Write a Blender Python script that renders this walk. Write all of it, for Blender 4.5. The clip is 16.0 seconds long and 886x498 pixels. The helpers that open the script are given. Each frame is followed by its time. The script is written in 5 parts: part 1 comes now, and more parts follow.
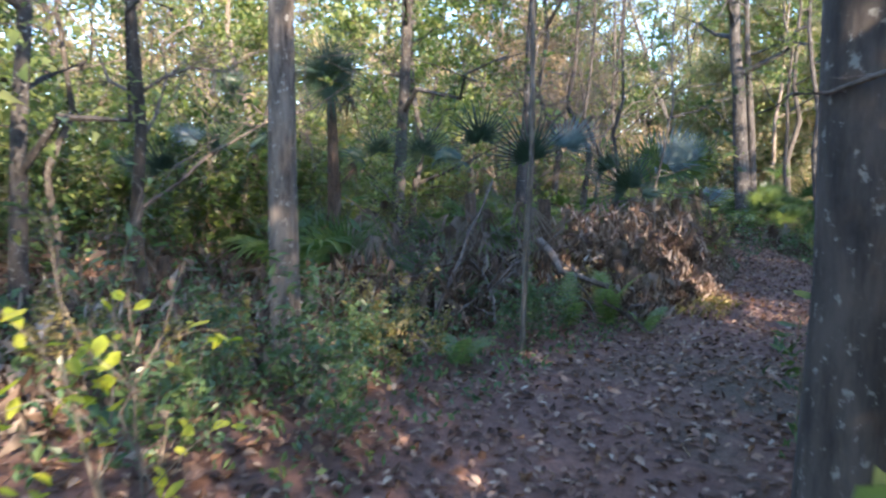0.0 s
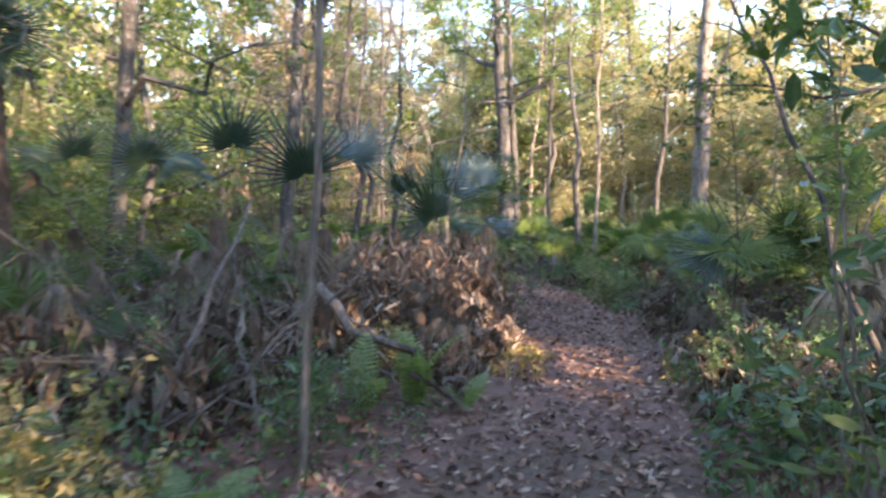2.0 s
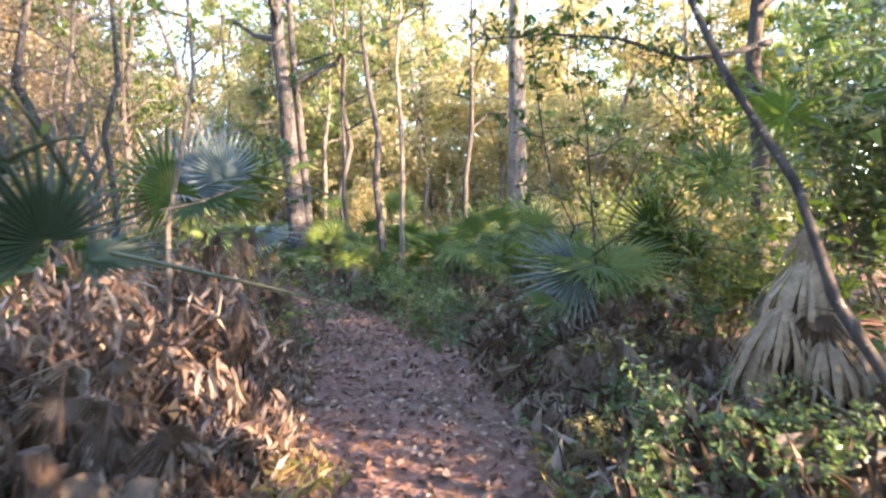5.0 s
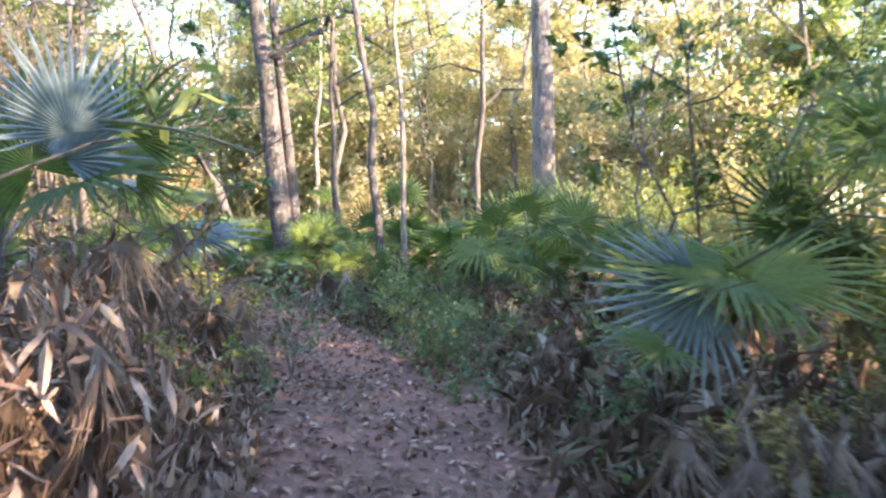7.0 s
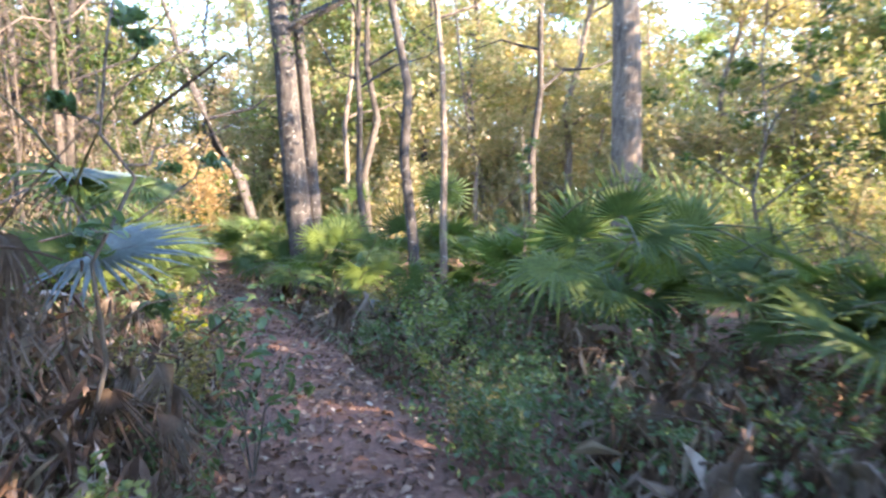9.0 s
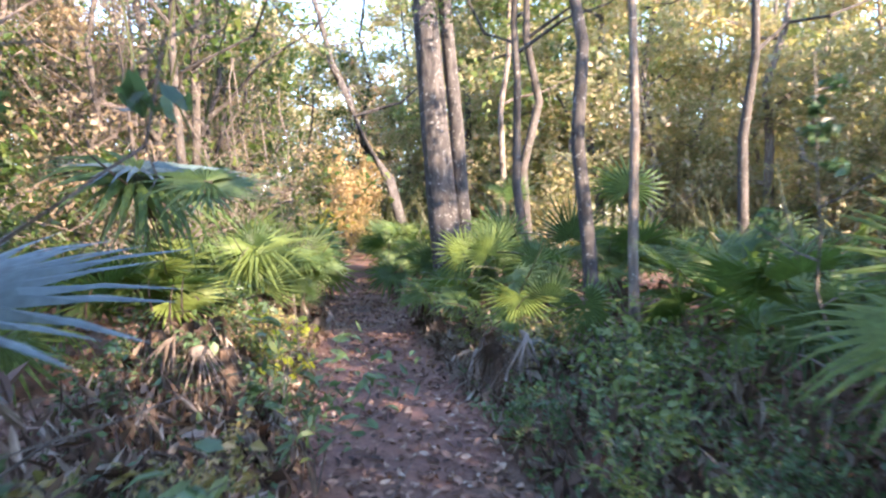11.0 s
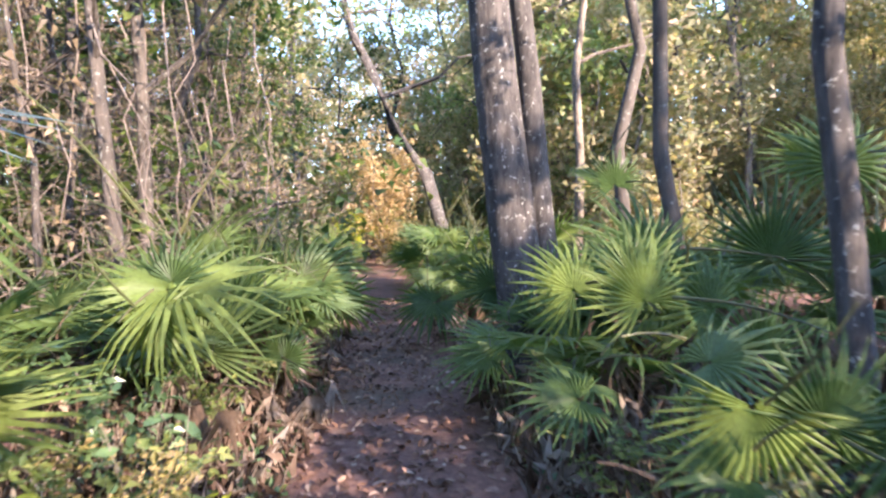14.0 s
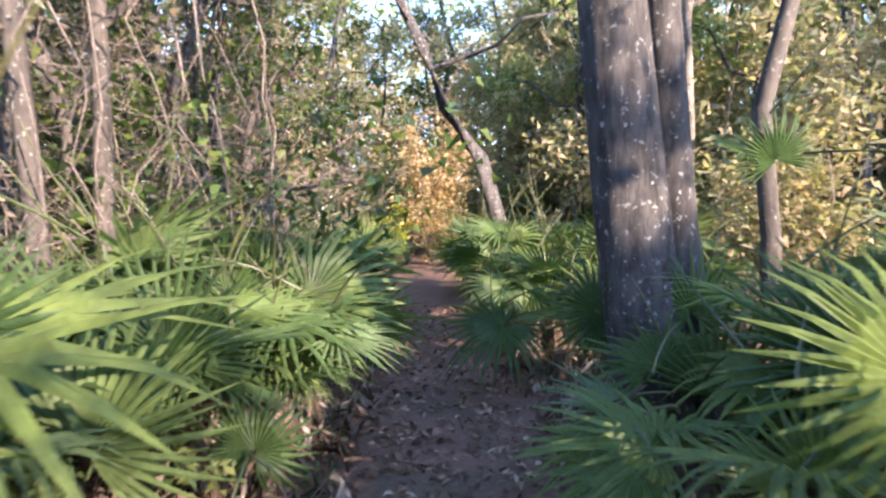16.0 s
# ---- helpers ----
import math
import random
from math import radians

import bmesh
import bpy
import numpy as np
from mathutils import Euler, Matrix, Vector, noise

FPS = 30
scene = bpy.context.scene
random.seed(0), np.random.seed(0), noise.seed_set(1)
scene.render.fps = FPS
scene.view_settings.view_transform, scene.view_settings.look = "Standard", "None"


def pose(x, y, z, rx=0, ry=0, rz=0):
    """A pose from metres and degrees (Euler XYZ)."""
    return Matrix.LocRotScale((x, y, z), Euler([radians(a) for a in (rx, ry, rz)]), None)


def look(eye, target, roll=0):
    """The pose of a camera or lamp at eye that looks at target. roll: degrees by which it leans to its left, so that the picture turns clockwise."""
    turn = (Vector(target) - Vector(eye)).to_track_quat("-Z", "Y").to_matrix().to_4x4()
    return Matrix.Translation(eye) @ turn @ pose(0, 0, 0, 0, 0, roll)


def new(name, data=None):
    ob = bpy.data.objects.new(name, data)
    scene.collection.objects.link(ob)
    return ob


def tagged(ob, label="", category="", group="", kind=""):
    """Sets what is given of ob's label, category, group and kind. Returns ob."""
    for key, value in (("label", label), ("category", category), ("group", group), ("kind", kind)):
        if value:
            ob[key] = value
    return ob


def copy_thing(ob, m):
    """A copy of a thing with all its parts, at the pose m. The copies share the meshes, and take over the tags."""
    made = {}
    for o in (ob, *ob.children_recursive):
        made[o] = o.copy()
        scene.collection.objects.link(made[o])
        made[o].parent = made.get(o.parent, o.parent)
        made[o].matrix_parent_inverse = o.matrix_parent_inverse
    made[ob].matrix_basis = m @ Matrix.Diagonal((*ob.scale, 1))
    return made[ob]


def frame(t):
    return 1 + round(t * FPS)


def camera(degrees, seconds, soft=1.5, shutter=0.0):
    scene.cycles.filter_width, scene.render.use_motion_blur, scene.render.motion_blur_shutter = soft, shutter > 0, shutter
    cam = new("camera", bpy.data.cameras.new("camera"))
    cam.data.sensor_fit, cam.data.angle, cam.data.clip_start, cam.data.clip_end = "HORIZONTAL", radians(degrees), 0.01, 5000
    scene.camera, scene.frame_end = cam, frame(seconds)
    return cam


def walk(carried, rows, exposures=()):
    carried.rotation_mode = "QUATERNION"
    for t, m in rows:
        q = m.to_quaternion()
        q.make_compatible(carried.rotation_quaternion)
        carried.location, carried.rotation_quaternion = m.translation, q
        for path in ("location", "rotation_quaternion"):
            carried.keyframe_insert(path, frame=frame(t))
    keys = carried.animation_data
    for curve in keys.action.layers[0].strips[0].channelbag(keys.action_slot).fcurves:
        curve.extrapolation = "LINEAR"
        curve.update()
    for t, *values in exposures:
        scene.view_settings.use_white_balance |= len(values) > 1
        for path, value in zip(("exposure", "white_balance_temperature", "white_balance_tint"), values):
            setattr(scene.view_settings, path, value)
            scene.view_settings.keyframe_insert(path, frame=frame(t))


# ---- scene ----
cam = camera(67.6, 16.0, soft=2.4, shutter=0.6)
PATH = [
    (0, (1.442, -6.038, 1.459, 84.29, -0.47, 38.81)),
    (0.5, (1.115, -5.633, 1.468, 84.46, -0.97, 35.78)),
    (1, (0.809, -5.212, 1.450, 84.98, -1.27, 29.58)),
    (1.5, (0.488, -4.824, 1.465, 85.47, -1.51, 22.55)),
    (2, (0.288, -4.423, 1.463, 86.79, -1.97, 18.00)),
    (2.5, (0.087, -3.974, 1.437, 87.02, -1.07, 11.85)),
    (3, (0.001, -3.510, 1.462, 87.25, -1.10, 6.04)),
    (3.5, (-0.030, -3.006, 1.502, 87.21, -0.68, 4.92)),
    (4, (-0.093, -2.526, 1.507, 87.44, -0.70, 2.16)),
    (6.5, (-0.025, 0.292, 1.472, 86.86, -0.04, 0.74)),
    (7, (-0.214, 0.855, 1.452, 86.83, 0.52, 1.37)),
    (7.5, (-0.308, 1.465, 1.448, 86.94, 0.30, 1.31)),
    (8, (-0.366, 2.070, 1.477, 86.85, 0.47, 1.03)),
    (8.5, (-0.306, 2.606, 1.461, 87.21, 0.12, 1.56)),
    (9, (-0.372, 3.194, 1.464, 87.01, -0.15, 5.05)),
    (9.5, (-0.347, 3.791, 1.493, 86.88, 0.22, 9.32)),
    (10, (-0.435, 4.348, 1.505, 86.95, 0.44, 13.64)),
    (12.5, (-1.595, 7.108, 1.456, 87.12, 0.74, 20.54)),
    (13, (-1.801, 7.623, 1.500, 87.05, 1.23, 20.89)),
    (13.5, (-2.014, 8.117, 1.498, 87.07, 1.54, 21.24)),
    (14, (-2.228, 8.628, 1.503, 87.27, 1.71, 21.84)),
    (14.5, (-2.501, 9.097, 1.497, 87.24, 1.46, 22.80)),
    (15, (-2.741, 9.581, 1.499, 87.15, 1.54, 24.70)),
    (15.5, (-3.003, 10.049, 1.480, 87.04, 1.54, 25.32)),
    (16, (-3.217, 10.531, 1.459, 86.95, 1.19, 25.84)),
]

walk(cam, [(t, pose(*p)) for t, p in PATH], exposures=[(0.0, 3.08, 6400, 15), (1.0, 3.42, 6900, 18), (2.0, 3.55, 7400, 22), (4.0, 3.75, 7900, 25), (7.0, 4.05, 7200, 23), (10.0, 3.72, 6850, 21), (12.5, 3.52, 6400, 27), (13.5, 3.42, 6350, 25), (16.0, 3.25, 6250, 24)])

# ---- light ----
world = bpy.data.worlds.new("world")
scene.world = world
world.use_nodes = True
wn = world.node_tree.nodes
sky = wn.new("ShaderNodeTexSky")
sky.sky_type, sky.sun_disc = "NISHITA", False
SUN_DIR = Vector((0.86, -0.40, 0.36)).normalized()
sky.air_density, sky.dust_density, sky.ozone_density = 1.0, 0.3, 3.5
sky.sun_elevation = math.asin(SUN_DIR.z)
sky.sun_rotation = math.atan2(SUN_DIR.x, SUN_DIR.y)
wn["Background"].inputs["Strength"].default_value = 0.135
world.node_tree.links.new(sky.outputs[0], wn["Background"].inputs["Color"])
sun_data = bpy.data.lights.new("sun", "SUN")
sun_data.energy, sun_data.angle, sun_data.color = 2.8, radians(0.5), (1.0, 0.84, 0.64)
sun_lamp = new("sun", sun_data)
sun_lamp.matrix_world = look(SUN_DIR * 60, (0, 0, 0))

# ---- materials ----
def shader(name):
    m = bpy.data.materials.new(name)
    m.use_nodes = True
    nt = m.node_tree
    return m, nt, nt.nodes["Principled BSDF"], nt.nodes["Material Output"]


def ramp(nt, stops, factor):
    r = nt.nodes.new("ShaderNodeValToRGB")
    e = r.color_ramp.elements
    while len(e) < len(stops):
        e.new(0.5)
    for el, (p, c) in zip(e, stops):
        el.position, el.color = p, (*c, 1)
    nt.links.new(factor, r.inputs[0])
    return r.outputs[0]


def noise_out(nt, scale, detail=4, rough=0.6, stretch=None):
    n = nt.nodes.new("ShaderNodeTexNoise")
    n.inputs["Scale"].default_value, n.inputs["Detail"].default_value, n.inputs["Roughness"].default_value = scale, detail, rough
    tc = nt.nodes.new("ShaderNodeTexCoord")
    if stretch:
        mp = nt.nodes.new("ShaderNodeMapping")
        mp.inputs["Scale"].default_value = stretch
        nt.links.new(tc.outputs["Object"], mp.inputs[0])
        nt.links.new(mp.outputs[0], n.inputs["Vector"])
    else:
        nt.links.new(tc.outputs["Object"], n.inputs["Vector"])
    return n.outputs["Fac"]


def bumped(nt, bsdf, height, strength, distance):
    b = nt.nodes.new("ShaderNodeBump")
    b.inputs["Strength"].default_value, b.inputs["Distance"].default_value = strength, distance
    nt.links.new(height, b.inputs["Height"])
    nt.links.new(b.outputs[0], bsdf.inputs["Normal"])


def leaf_material(name, stops, through_light=0.35, rough=0.45, per_object=False, grain=18, spec=0.4):
    """Leaves: colour by single leaf, a fine mottling, and light that passes through."""
    m, nt, b, out = shader(name)
    geo = nt.nodes.new("ShaderNodeObjectInfo" if per_object else "ShaderNodeNewGeometry")
    base = ramp(nt, stops, geo.outputs["Random" if per_object else "Random Per Island"])
    mix = nt.nodes.new("ShaderNodeMix")
    mix.data_type, mix.blend_type = "RGBA", "MULTIPLY"
    mix.inputs[0].default_value = 0.7
    nt.links.new(base, mix.inputs[6])
    shade = ramp(nt, [(0.3, (0.55, 0.52, 0.5)), (0.7, (1.2, 1.2, 1.15))], noise_out(nt, grain))
    nt.links.new(shade, mix.inputs[7])
    nt.links.new(mix.outputs[2], b.inputs["Base Color"])
    b.inputs["Roughness"].default_value = rough
    b.inputs["Specular IOR Level"].default_value = spec
    tr = nt.nodes.new("ShaderNodeBsdfTranslucent")
    bright = nt.nodes.new("ShaderNodeMix")
    bright.data_type, bright.blend_type = "RGBA", "MULTIPLY"
    bright.inputs[0].default_value = 1
    nt.links.new(mix.outputs[2], bright.inputs[6])
    bright.inputs[7].default_value = (1.5, 1.6, 0.95, 1)
    nt.links.new(bright.outputs[2], tr.inputs["Color"])
    ms = nt.nodes.new("ShaderNodeMixShader")
    ms.inputs[0].default_value = through_light
    nt.links.new(b.outputs[0], ms.inputs[1])
    nt.links.new(tr.outputs[0], ms.inputs[2])
    nt.links.new(ms.outputs[0], out.inputs["Surface"])
    return m


def bark_material(name, dark, light, patch=None, scale=9.0, stretch=(1, 1, 0.22), bump=0.9):
    m, nt, b, out = shader(name)
    f = noise_out(nt, scale, 8, 0.7, stretch)
    col = ramp(nt, [(0.36, dark), (0.62, light)], f)
    if patch:
        pm = ramp(nt, [(0.60, (0, 0, 0)), (0.65, (0.9, 0.9, 0.9))], noise_out(nt, 24.0, 5, 0.65, (1, 1, 0.8)))
        mix = nt.nodes.new("ShaderNodeMix")
        mix.data_type = "RGBA"
        nt.links.new(pm, mix.inputs[0])
        nt.links.new(col, mix.inputs[6])
        mix.inputs[7].default_value = (*patch, 1)
        col = mix.outputs[2]
    nt.links.new(col, b.inputs["Base Color"])
    b.inputs["Roughness"].default_value = 0.9
    bumped(nt, b, f, bump, 0.03)
    return m


M_PALM = leaf_material("palm_green", [(0, (0.052, 0.092, 0.032)), (0.5, (0.088, 0.142, 0.044)), (0.85, (0.145, 0.195, 0.052)), (1, (0.105, 0.165, 0.085))], 0.44, 0.48, True, 25, 0.25)
# Darker copy of the palm green: the thicket's shade is put into the colour.
M_PALM_SHADED = leaf_material("palm_old", [(0, (0.020, 0.040, 0.024)), (1, (0.050, 0.080, 0.040))], 0.12, 0.42, True, 25, 0.4)
M_PALM_BLUE = leaf_material("palm_silver", [(0, (0.08, 0.12, 0.115)), (1, (0.14, 0.19, 0.195))], 0.2, 0.35, True, 25)
M_PALM_DEAD = leaf_material("palm_dead", [(0, (0.085, 0.060, 0.046)), (0.5, (0.16, 0.120, 0.095)), (1, (0.27, 0.225, 0.19))], 0.15, 0.8, True, 20, 0.1)
# Lighter copy of the dead palm, with low sunlight put into the colour.
M_PALM_DEAD_LIT = leaf_material("palm_tan", [(0, (0.24, 0.175, 0.12)), (0.5, (0.36, 0.28, 0.20)), (1, (0.48, 0.40, 0.31))], 0.2, 0.75, True, 20, 0.15)
M_BROWN = leaf_material("dead_leaf", [(0, (0.075, 0.048, 0.037)), (0.4, (0.19, 0.125, 0.098)), (0.8, (0.30, 0.225, 0.185)), (1, (0.44, 0.37, 0.32))], 0.15, 0.8, False, 15, 0.15)
M_STRAW = leaf_material("dead_blades", [(0, (0.048, 0.030, 0.022)), (0.45, (0.135, 0.092, 0.070)), (0.8, (0.235, 0.185, 0.15)), (1, (0.38, 0.325, 0.275))], 0.12, 0.85, False, 15, 0.1)
M_LITTER = leaf_material("litter", [(0, (0.042, 0.024, 0.019)), (0.35, (0.15, 0.085, 0.060)), (0.7, (0.28, 0.165, 0.12)), (0.92, (0.35, 0.24, 0.175)), (1, (0.43, 0.345, 0.27))], 0.08, 0.75, False, 30, 0.2)
M_OAK = leaf_material("oak_leaf", [(0, (0.030, 0.060, 0.018)), (0.5, (0.060, 0.105, 0.028)), (1, (0.12, 0.15, 0.035))], 0.4, 0.42, False, 6)
M_GOLD = leaf_material("autumn_leaf", [(0, (0.19, 0.20, 0.10)), (0.45, (0.30, 0.275, 0.150)), (0.8, (0.38, 0.315, 0.19)), (1, (0.43, 0.305, 0.21))], 0.45, 0.5, False, 6)
M_LIME = leaf_material("lime_leaf", [(0, (0.10, 0.15, 0.055)), (0.5, (0.17, 0.22, 0.075)), (1, (0.28, 0.29, 0.10))], 0.45, 0.45, False, 6)
M_SHRUB = leaf_material("shrub_leaf", [(0, (0.050, 0.095, 0.045)), (0.6, (0.095, 0.160, 0.070)), (0.96, (0.14, 0.21, 0.09)), (1, (0.22, 0.24, 0.06))], 0.35, 0.35, False, 20)
# Yellow leaves; on the shrub near the start this colour stands in for sunlight.
M_YELLOW = leaf_material("yellow_leaf", [(0, (0.28, 0.34, 0.04)), (1, (0.46, 0.46, 0.06))], 0.5, 0.4, False, 20)
M_FERN = leaf_material("fern_leaf", [(0, (0.10, 0.17, 0.05)), (1, (0.20, 0.24, 0.09))], 0.4, 0.5, False, 20)
M_GRASS = leaf_material("grass_blade", [(0, (0.12, 0.13, 0.04)), (0.5, (0.25, 0.21, 0.08)), (1, (0.40, 0.30, 0.15))], 0.35, 0.6, False, 20)
M_RUST = leaf_material("rust_leaf", [(0, (0.34, 0.235, 0.125)), (1, (0.54, 0.42, 0.25))], 0.4, 0.6, False, 8)
M_DRYLEAF = leaf_material("dry_tree_leaf", [(0, (0.17, 0.12, 0.075)), (0.6, (0.27, 0.205, 0.135)), (1, (0.36, 0.29, 0.20))], 0.4, 0.6, False, 8)
M_BARK = bark_material("grey_bark", (0.016, 0.013, 0.012), (0.085, 0.074, 0.066), (0.30, 0.30, 0.275), 13.0, (1, 1, 0.25), 1.0)
M_BARK_PALE = bark_material("pale_bark", (0.045, 0.034, 0.027), (0.25, 0.20, 0.155), (0.38, 0.35, 0.30), 14)
M_BARK_DARK = bark_material("dark_bark", (0.022, 0.018, 0.015), (0.085, 0.070, 0.058), (0.22, 0.22, 0.19))
M_TWIG = bark_material("dry_twig", (0.060, 0.046, 0.037), (0.18, 0.145, 0.12), None, 20, (1, 1, 1), 0.4)
M_STALK = leaf_material("leaf_stalk", [(0, (0.045, 0.065, 0.022)), (1, (0.10, 0.10, 0.045))], 0.05, 0.5, True)
M_FIBRE = bark_material("palm_fibre", (0.035, 0.022, 0.014), (0.15, 0.095, 0.06), None, 30, (1, 1, 0.3), 1.0)
M_STEM = bark_material("sapling_bark", (0.07, 0.058, 0.045), (0.22, 0.185, 0.145), None, 25)

M_GROUND, nt, b, out = shader("forest_floor")
f1 = noise_out(nt, 1.1, 6)
f2 = noise_out(nt, 22, 8, 0.75)
c1 = ramp(nt, [(0.3, (0.085, 0.050, 0.040)), (0.5, (0.20, 0.105, 0.075)), (0.75, (0.31, 0.185, 0.135))], f2)
c2 = ramp(nt, [(0.35, (0.7, 0.68, 0.68)), (0.7, (1.15, 1.05, 1.0))], f1)
mx = nt.nodes.new("ShaderNodeMix")
mx.data_type, mx.blend_type = "RGBA", "MULTIPLY"
mx.inputs[0].default_value = 1
nt.links.new(c1, mx.inputs[6])
nt.links.new(c2, mx.inputs[7])
f3 = noise_out(nt, 0.45, 5, 0.65)
moss = nt.nodes.new("ShaderNodeMix")
moss.data_type = "RGBA"
nt.links.new(ramp(nt, [(0.48, (0, 0, 0)), (0.62, (0.75, 0.75, 0.75))], f3), moss.inputs[0])
nt.links.new(mx.outputs[2], moss.inputs[6])
nt.links.new(ramp(nt, [(0.35, (0.045, 0.040, 0.022)), (0.7, (0.13, 0.10, 0.06))], f2), moss.inputs[7])
nt.links.new(moss.outputs[2], b.inputs["Base Color"])
b.inputs["Roughness"].default_value = 0.95
bumped(nt, b, f2, 0.8, 0.03)


# ---- mesh helpers ----
def mesh_of(name, verts, faces, mat, smooth=False):
    me = bpy.data.meshes.new(name)
    me.from_pydata([tuple(v) for v in verts], [], faces)
    me.materials.append(mat)
    if smooth:
        me.polygons.foreach_set("use_smooth", [True] * len(me.polygons))
    me.update()
    return me


def part(name, me, parent, label=""):
    ob = new(name, me)
    ob.parent = parent
    if label:
        tagged(ob, label)
    return ob


def tube(points, radii, sides=6):
    """Verts and faces of a tapered tube along points."""
    verts, faces = [], []
    n = len(points)
    pts = [Vector(p) for p in points]
    for i, p in enumerate(pts):
        d = (pts[min(i + 1, n - 1)] - pts[max(i - 1, 0)]).normalized()
        a = d.orthogonal().normalized() if abs(d.z) < 0.9 else Vector((1, 0, 0)).cross(d).normalized()
        c = d.cross(a)
        for k in range(sides):
            w = 2 * math.pi * k / sides
            verts.append(p + (a * math.cos(w) + c * math.sin(w)) * radii[i])
    for i in range(n - 1):
        for k in range(sides):
            k2 = (k + 1) % sides
            faces.append((i * sides + k, i * sides + k2, (i + 1) * sides + k2, (i + 1) * sides + k))
    faces.append(tuple((n - 1) * sides + k for k in range(sides)))
    return verts, faces


class Bag:
    """Verts and faces gathered for one mesh."""
    def __init__(self):
        self.v, self.f = [], []

    def twig(self, root, points, radii, sides=4):
        """A twig that grows out of the vertex root. Returns a vertex half way along it."""
        o = len(self.v)
        v, f = tube([self.v[root]] + points[1:], radii, sides)
        self.v += v[sides:]
        for k in range(sides):
            self.f.append((root, o + (k + 1) % sides, o + k))
        self.f += [tuple(i - sides + o for i in g) for g in f[sides:]]
        return o + sides * ((len(points) - 1) // 2)

    def add(self, vf):
        o = len(self.v)
        self.v += list(vf[0])
        self.f += [tuple(i + o for i in f) for f in vf[1]]


def leaf_soup(name, centres, size, mat, rng, droop=0.2, slim=0.5, flat=0.0, fine=False, axes=None, far=False):
    """Many leaves in one mesh: each a blade folded along its midrib, or a plain pointed one where far off."""
    c = np.asarray(centres, float)
    n = len(c)
    s = size * rng.uniform(0.6, 1.35, n)[:, None]
    a = rng.normal(size=(n, 3)) if axes is None else np.asarray(axes, float) + rng.normal(size=(n, 3)) * 0.3
    a[:, 2] = a[:, 2] * (1 - flat) - droop
    a /= np.linalg.norm(a, axis=1)[:, None]
    up = rng.normal(size=(n, 3)) * (1 - flat) * 0.8 + np.array([0, 0, 1.0])
    r = np.cross(a, up)
    r /= np.linalg.norm(r, axis=1)[:, None] + 1e-9
    nn = np.cross(r, a)
    fold = rng.uniform(-0.05, 0.3, n)[:, None] * s
    if fine:
        bend = rng.uniform(-0.25, 0.15, n)[:, None] * s
        v = np.stack([c - a * s * 0.5,
                      c - a * s * 0.18 + r * s * slim * 0.42 + nn * fold * 0.6, c - a * s * 0.15,
                      c - a * s * 0.18 - r * s * slim * 0.42 + nn * fold * 0.6,
                      c + a * s * 0.2 + r * s * slim * 0.36 + nn * fold * 0.5, c + a * s * 0.2,
                      c + a * s * 0.2 - r * s * slim * 0.36 + nn * fold * 0.5,
                      c + a * s * 0.55 + nn * bend], 1).reshape(-1, 3)
        base = [(0, 2, 1), (0, 3, 2), (1, 2, 5, 4), (2, 3, 6, 5), (4, 5, 7), (5, 6, 7)]
        k = 8
    elif far:
        v = np.stack([c + a * s * 0.55, c - a * s * 0.4 + r * s * slim * 0.5, c - a * s * 0.45 - r * s * slim * 0.5], 1).reshape(-1, 3)
        base = [(0, 1, 2)]
        k = 3
    else:
        v = np.stack([c - a * s * 0.5, c + r * s * slim * 0.45 + nn * fold, c + a * s * 0.5, c - r * s * slim * 0.45 + nn * fold], 1).reshape(-1, 3)
        base = [(0, 2, 1), (0, 3, 2)]
        k = 4
    faces = [tuple(i * k + j for j in f) for i in range(n) for f in base]
    return mesh_of(name, v, faces, mat)


def blob_points(rng, n, centre, radii):
    p = rng.normal(size=(n, 3))
    p /= np.linalg.norm(p, axis=1)[:, None]
    p *= rng.uniform(0.25, 1.0, n)[:, None] ** 0.6
    return p * np.asarray(radii) + np.asarray(centre)


# ---- the way walked, and the ground ----
WAY = [(2.6, -7.6), (1.4, -6.0), (0.75, -4.9), (0.25, -3.9), (0.0, -2.6), (-0.15, -1.0), (-0.2, 0.5), (-0.25, 1.8), (-0.35, 3.0), (-0.6, 4.6), (-1.15, 6.4), (-1.8, 8.1),
       (-2.6, 9.7), (-3.5, 11.3), (-4.6, 13.5), (-5.9, 16.1), (-8.0, 19.9), (-11.0, 24.9), (-13.6, 28.2), (-17.5, 30.0), (-24, 30)]
WAY_A = np.array(WAY)


def way_distance(x, y):
    """How far a place is from the middle of the footpath."""
    p = np.array([x, y], float)
    a, b2 = WAY_A[:-1], WAY_A[1:]
    d = b2 - a
    t = np.clip(((p - a) * d).sum(1) / (d * d).sum(1), 0, 1)
    return float(np.sqrt((((a + d * t[:, None]) - p) ** 2).sum(1)).min())


def ground_z(x, y):
    d = way_distance(x, y)
    bank = min(max((d - 0.5) / 1.2, 0), 1) * 0.10
    n = noise.noise((x * 0.5, y * 0.5, 0)) * 0.06 + noise.noise((x * 1.9, y * 1.9, 3)) * 0.025
    far = math.hypot(x, y - 5)
    return bank + n * min(1, 0.35 + d * 0.5) * (1 if far < 60 else 0)


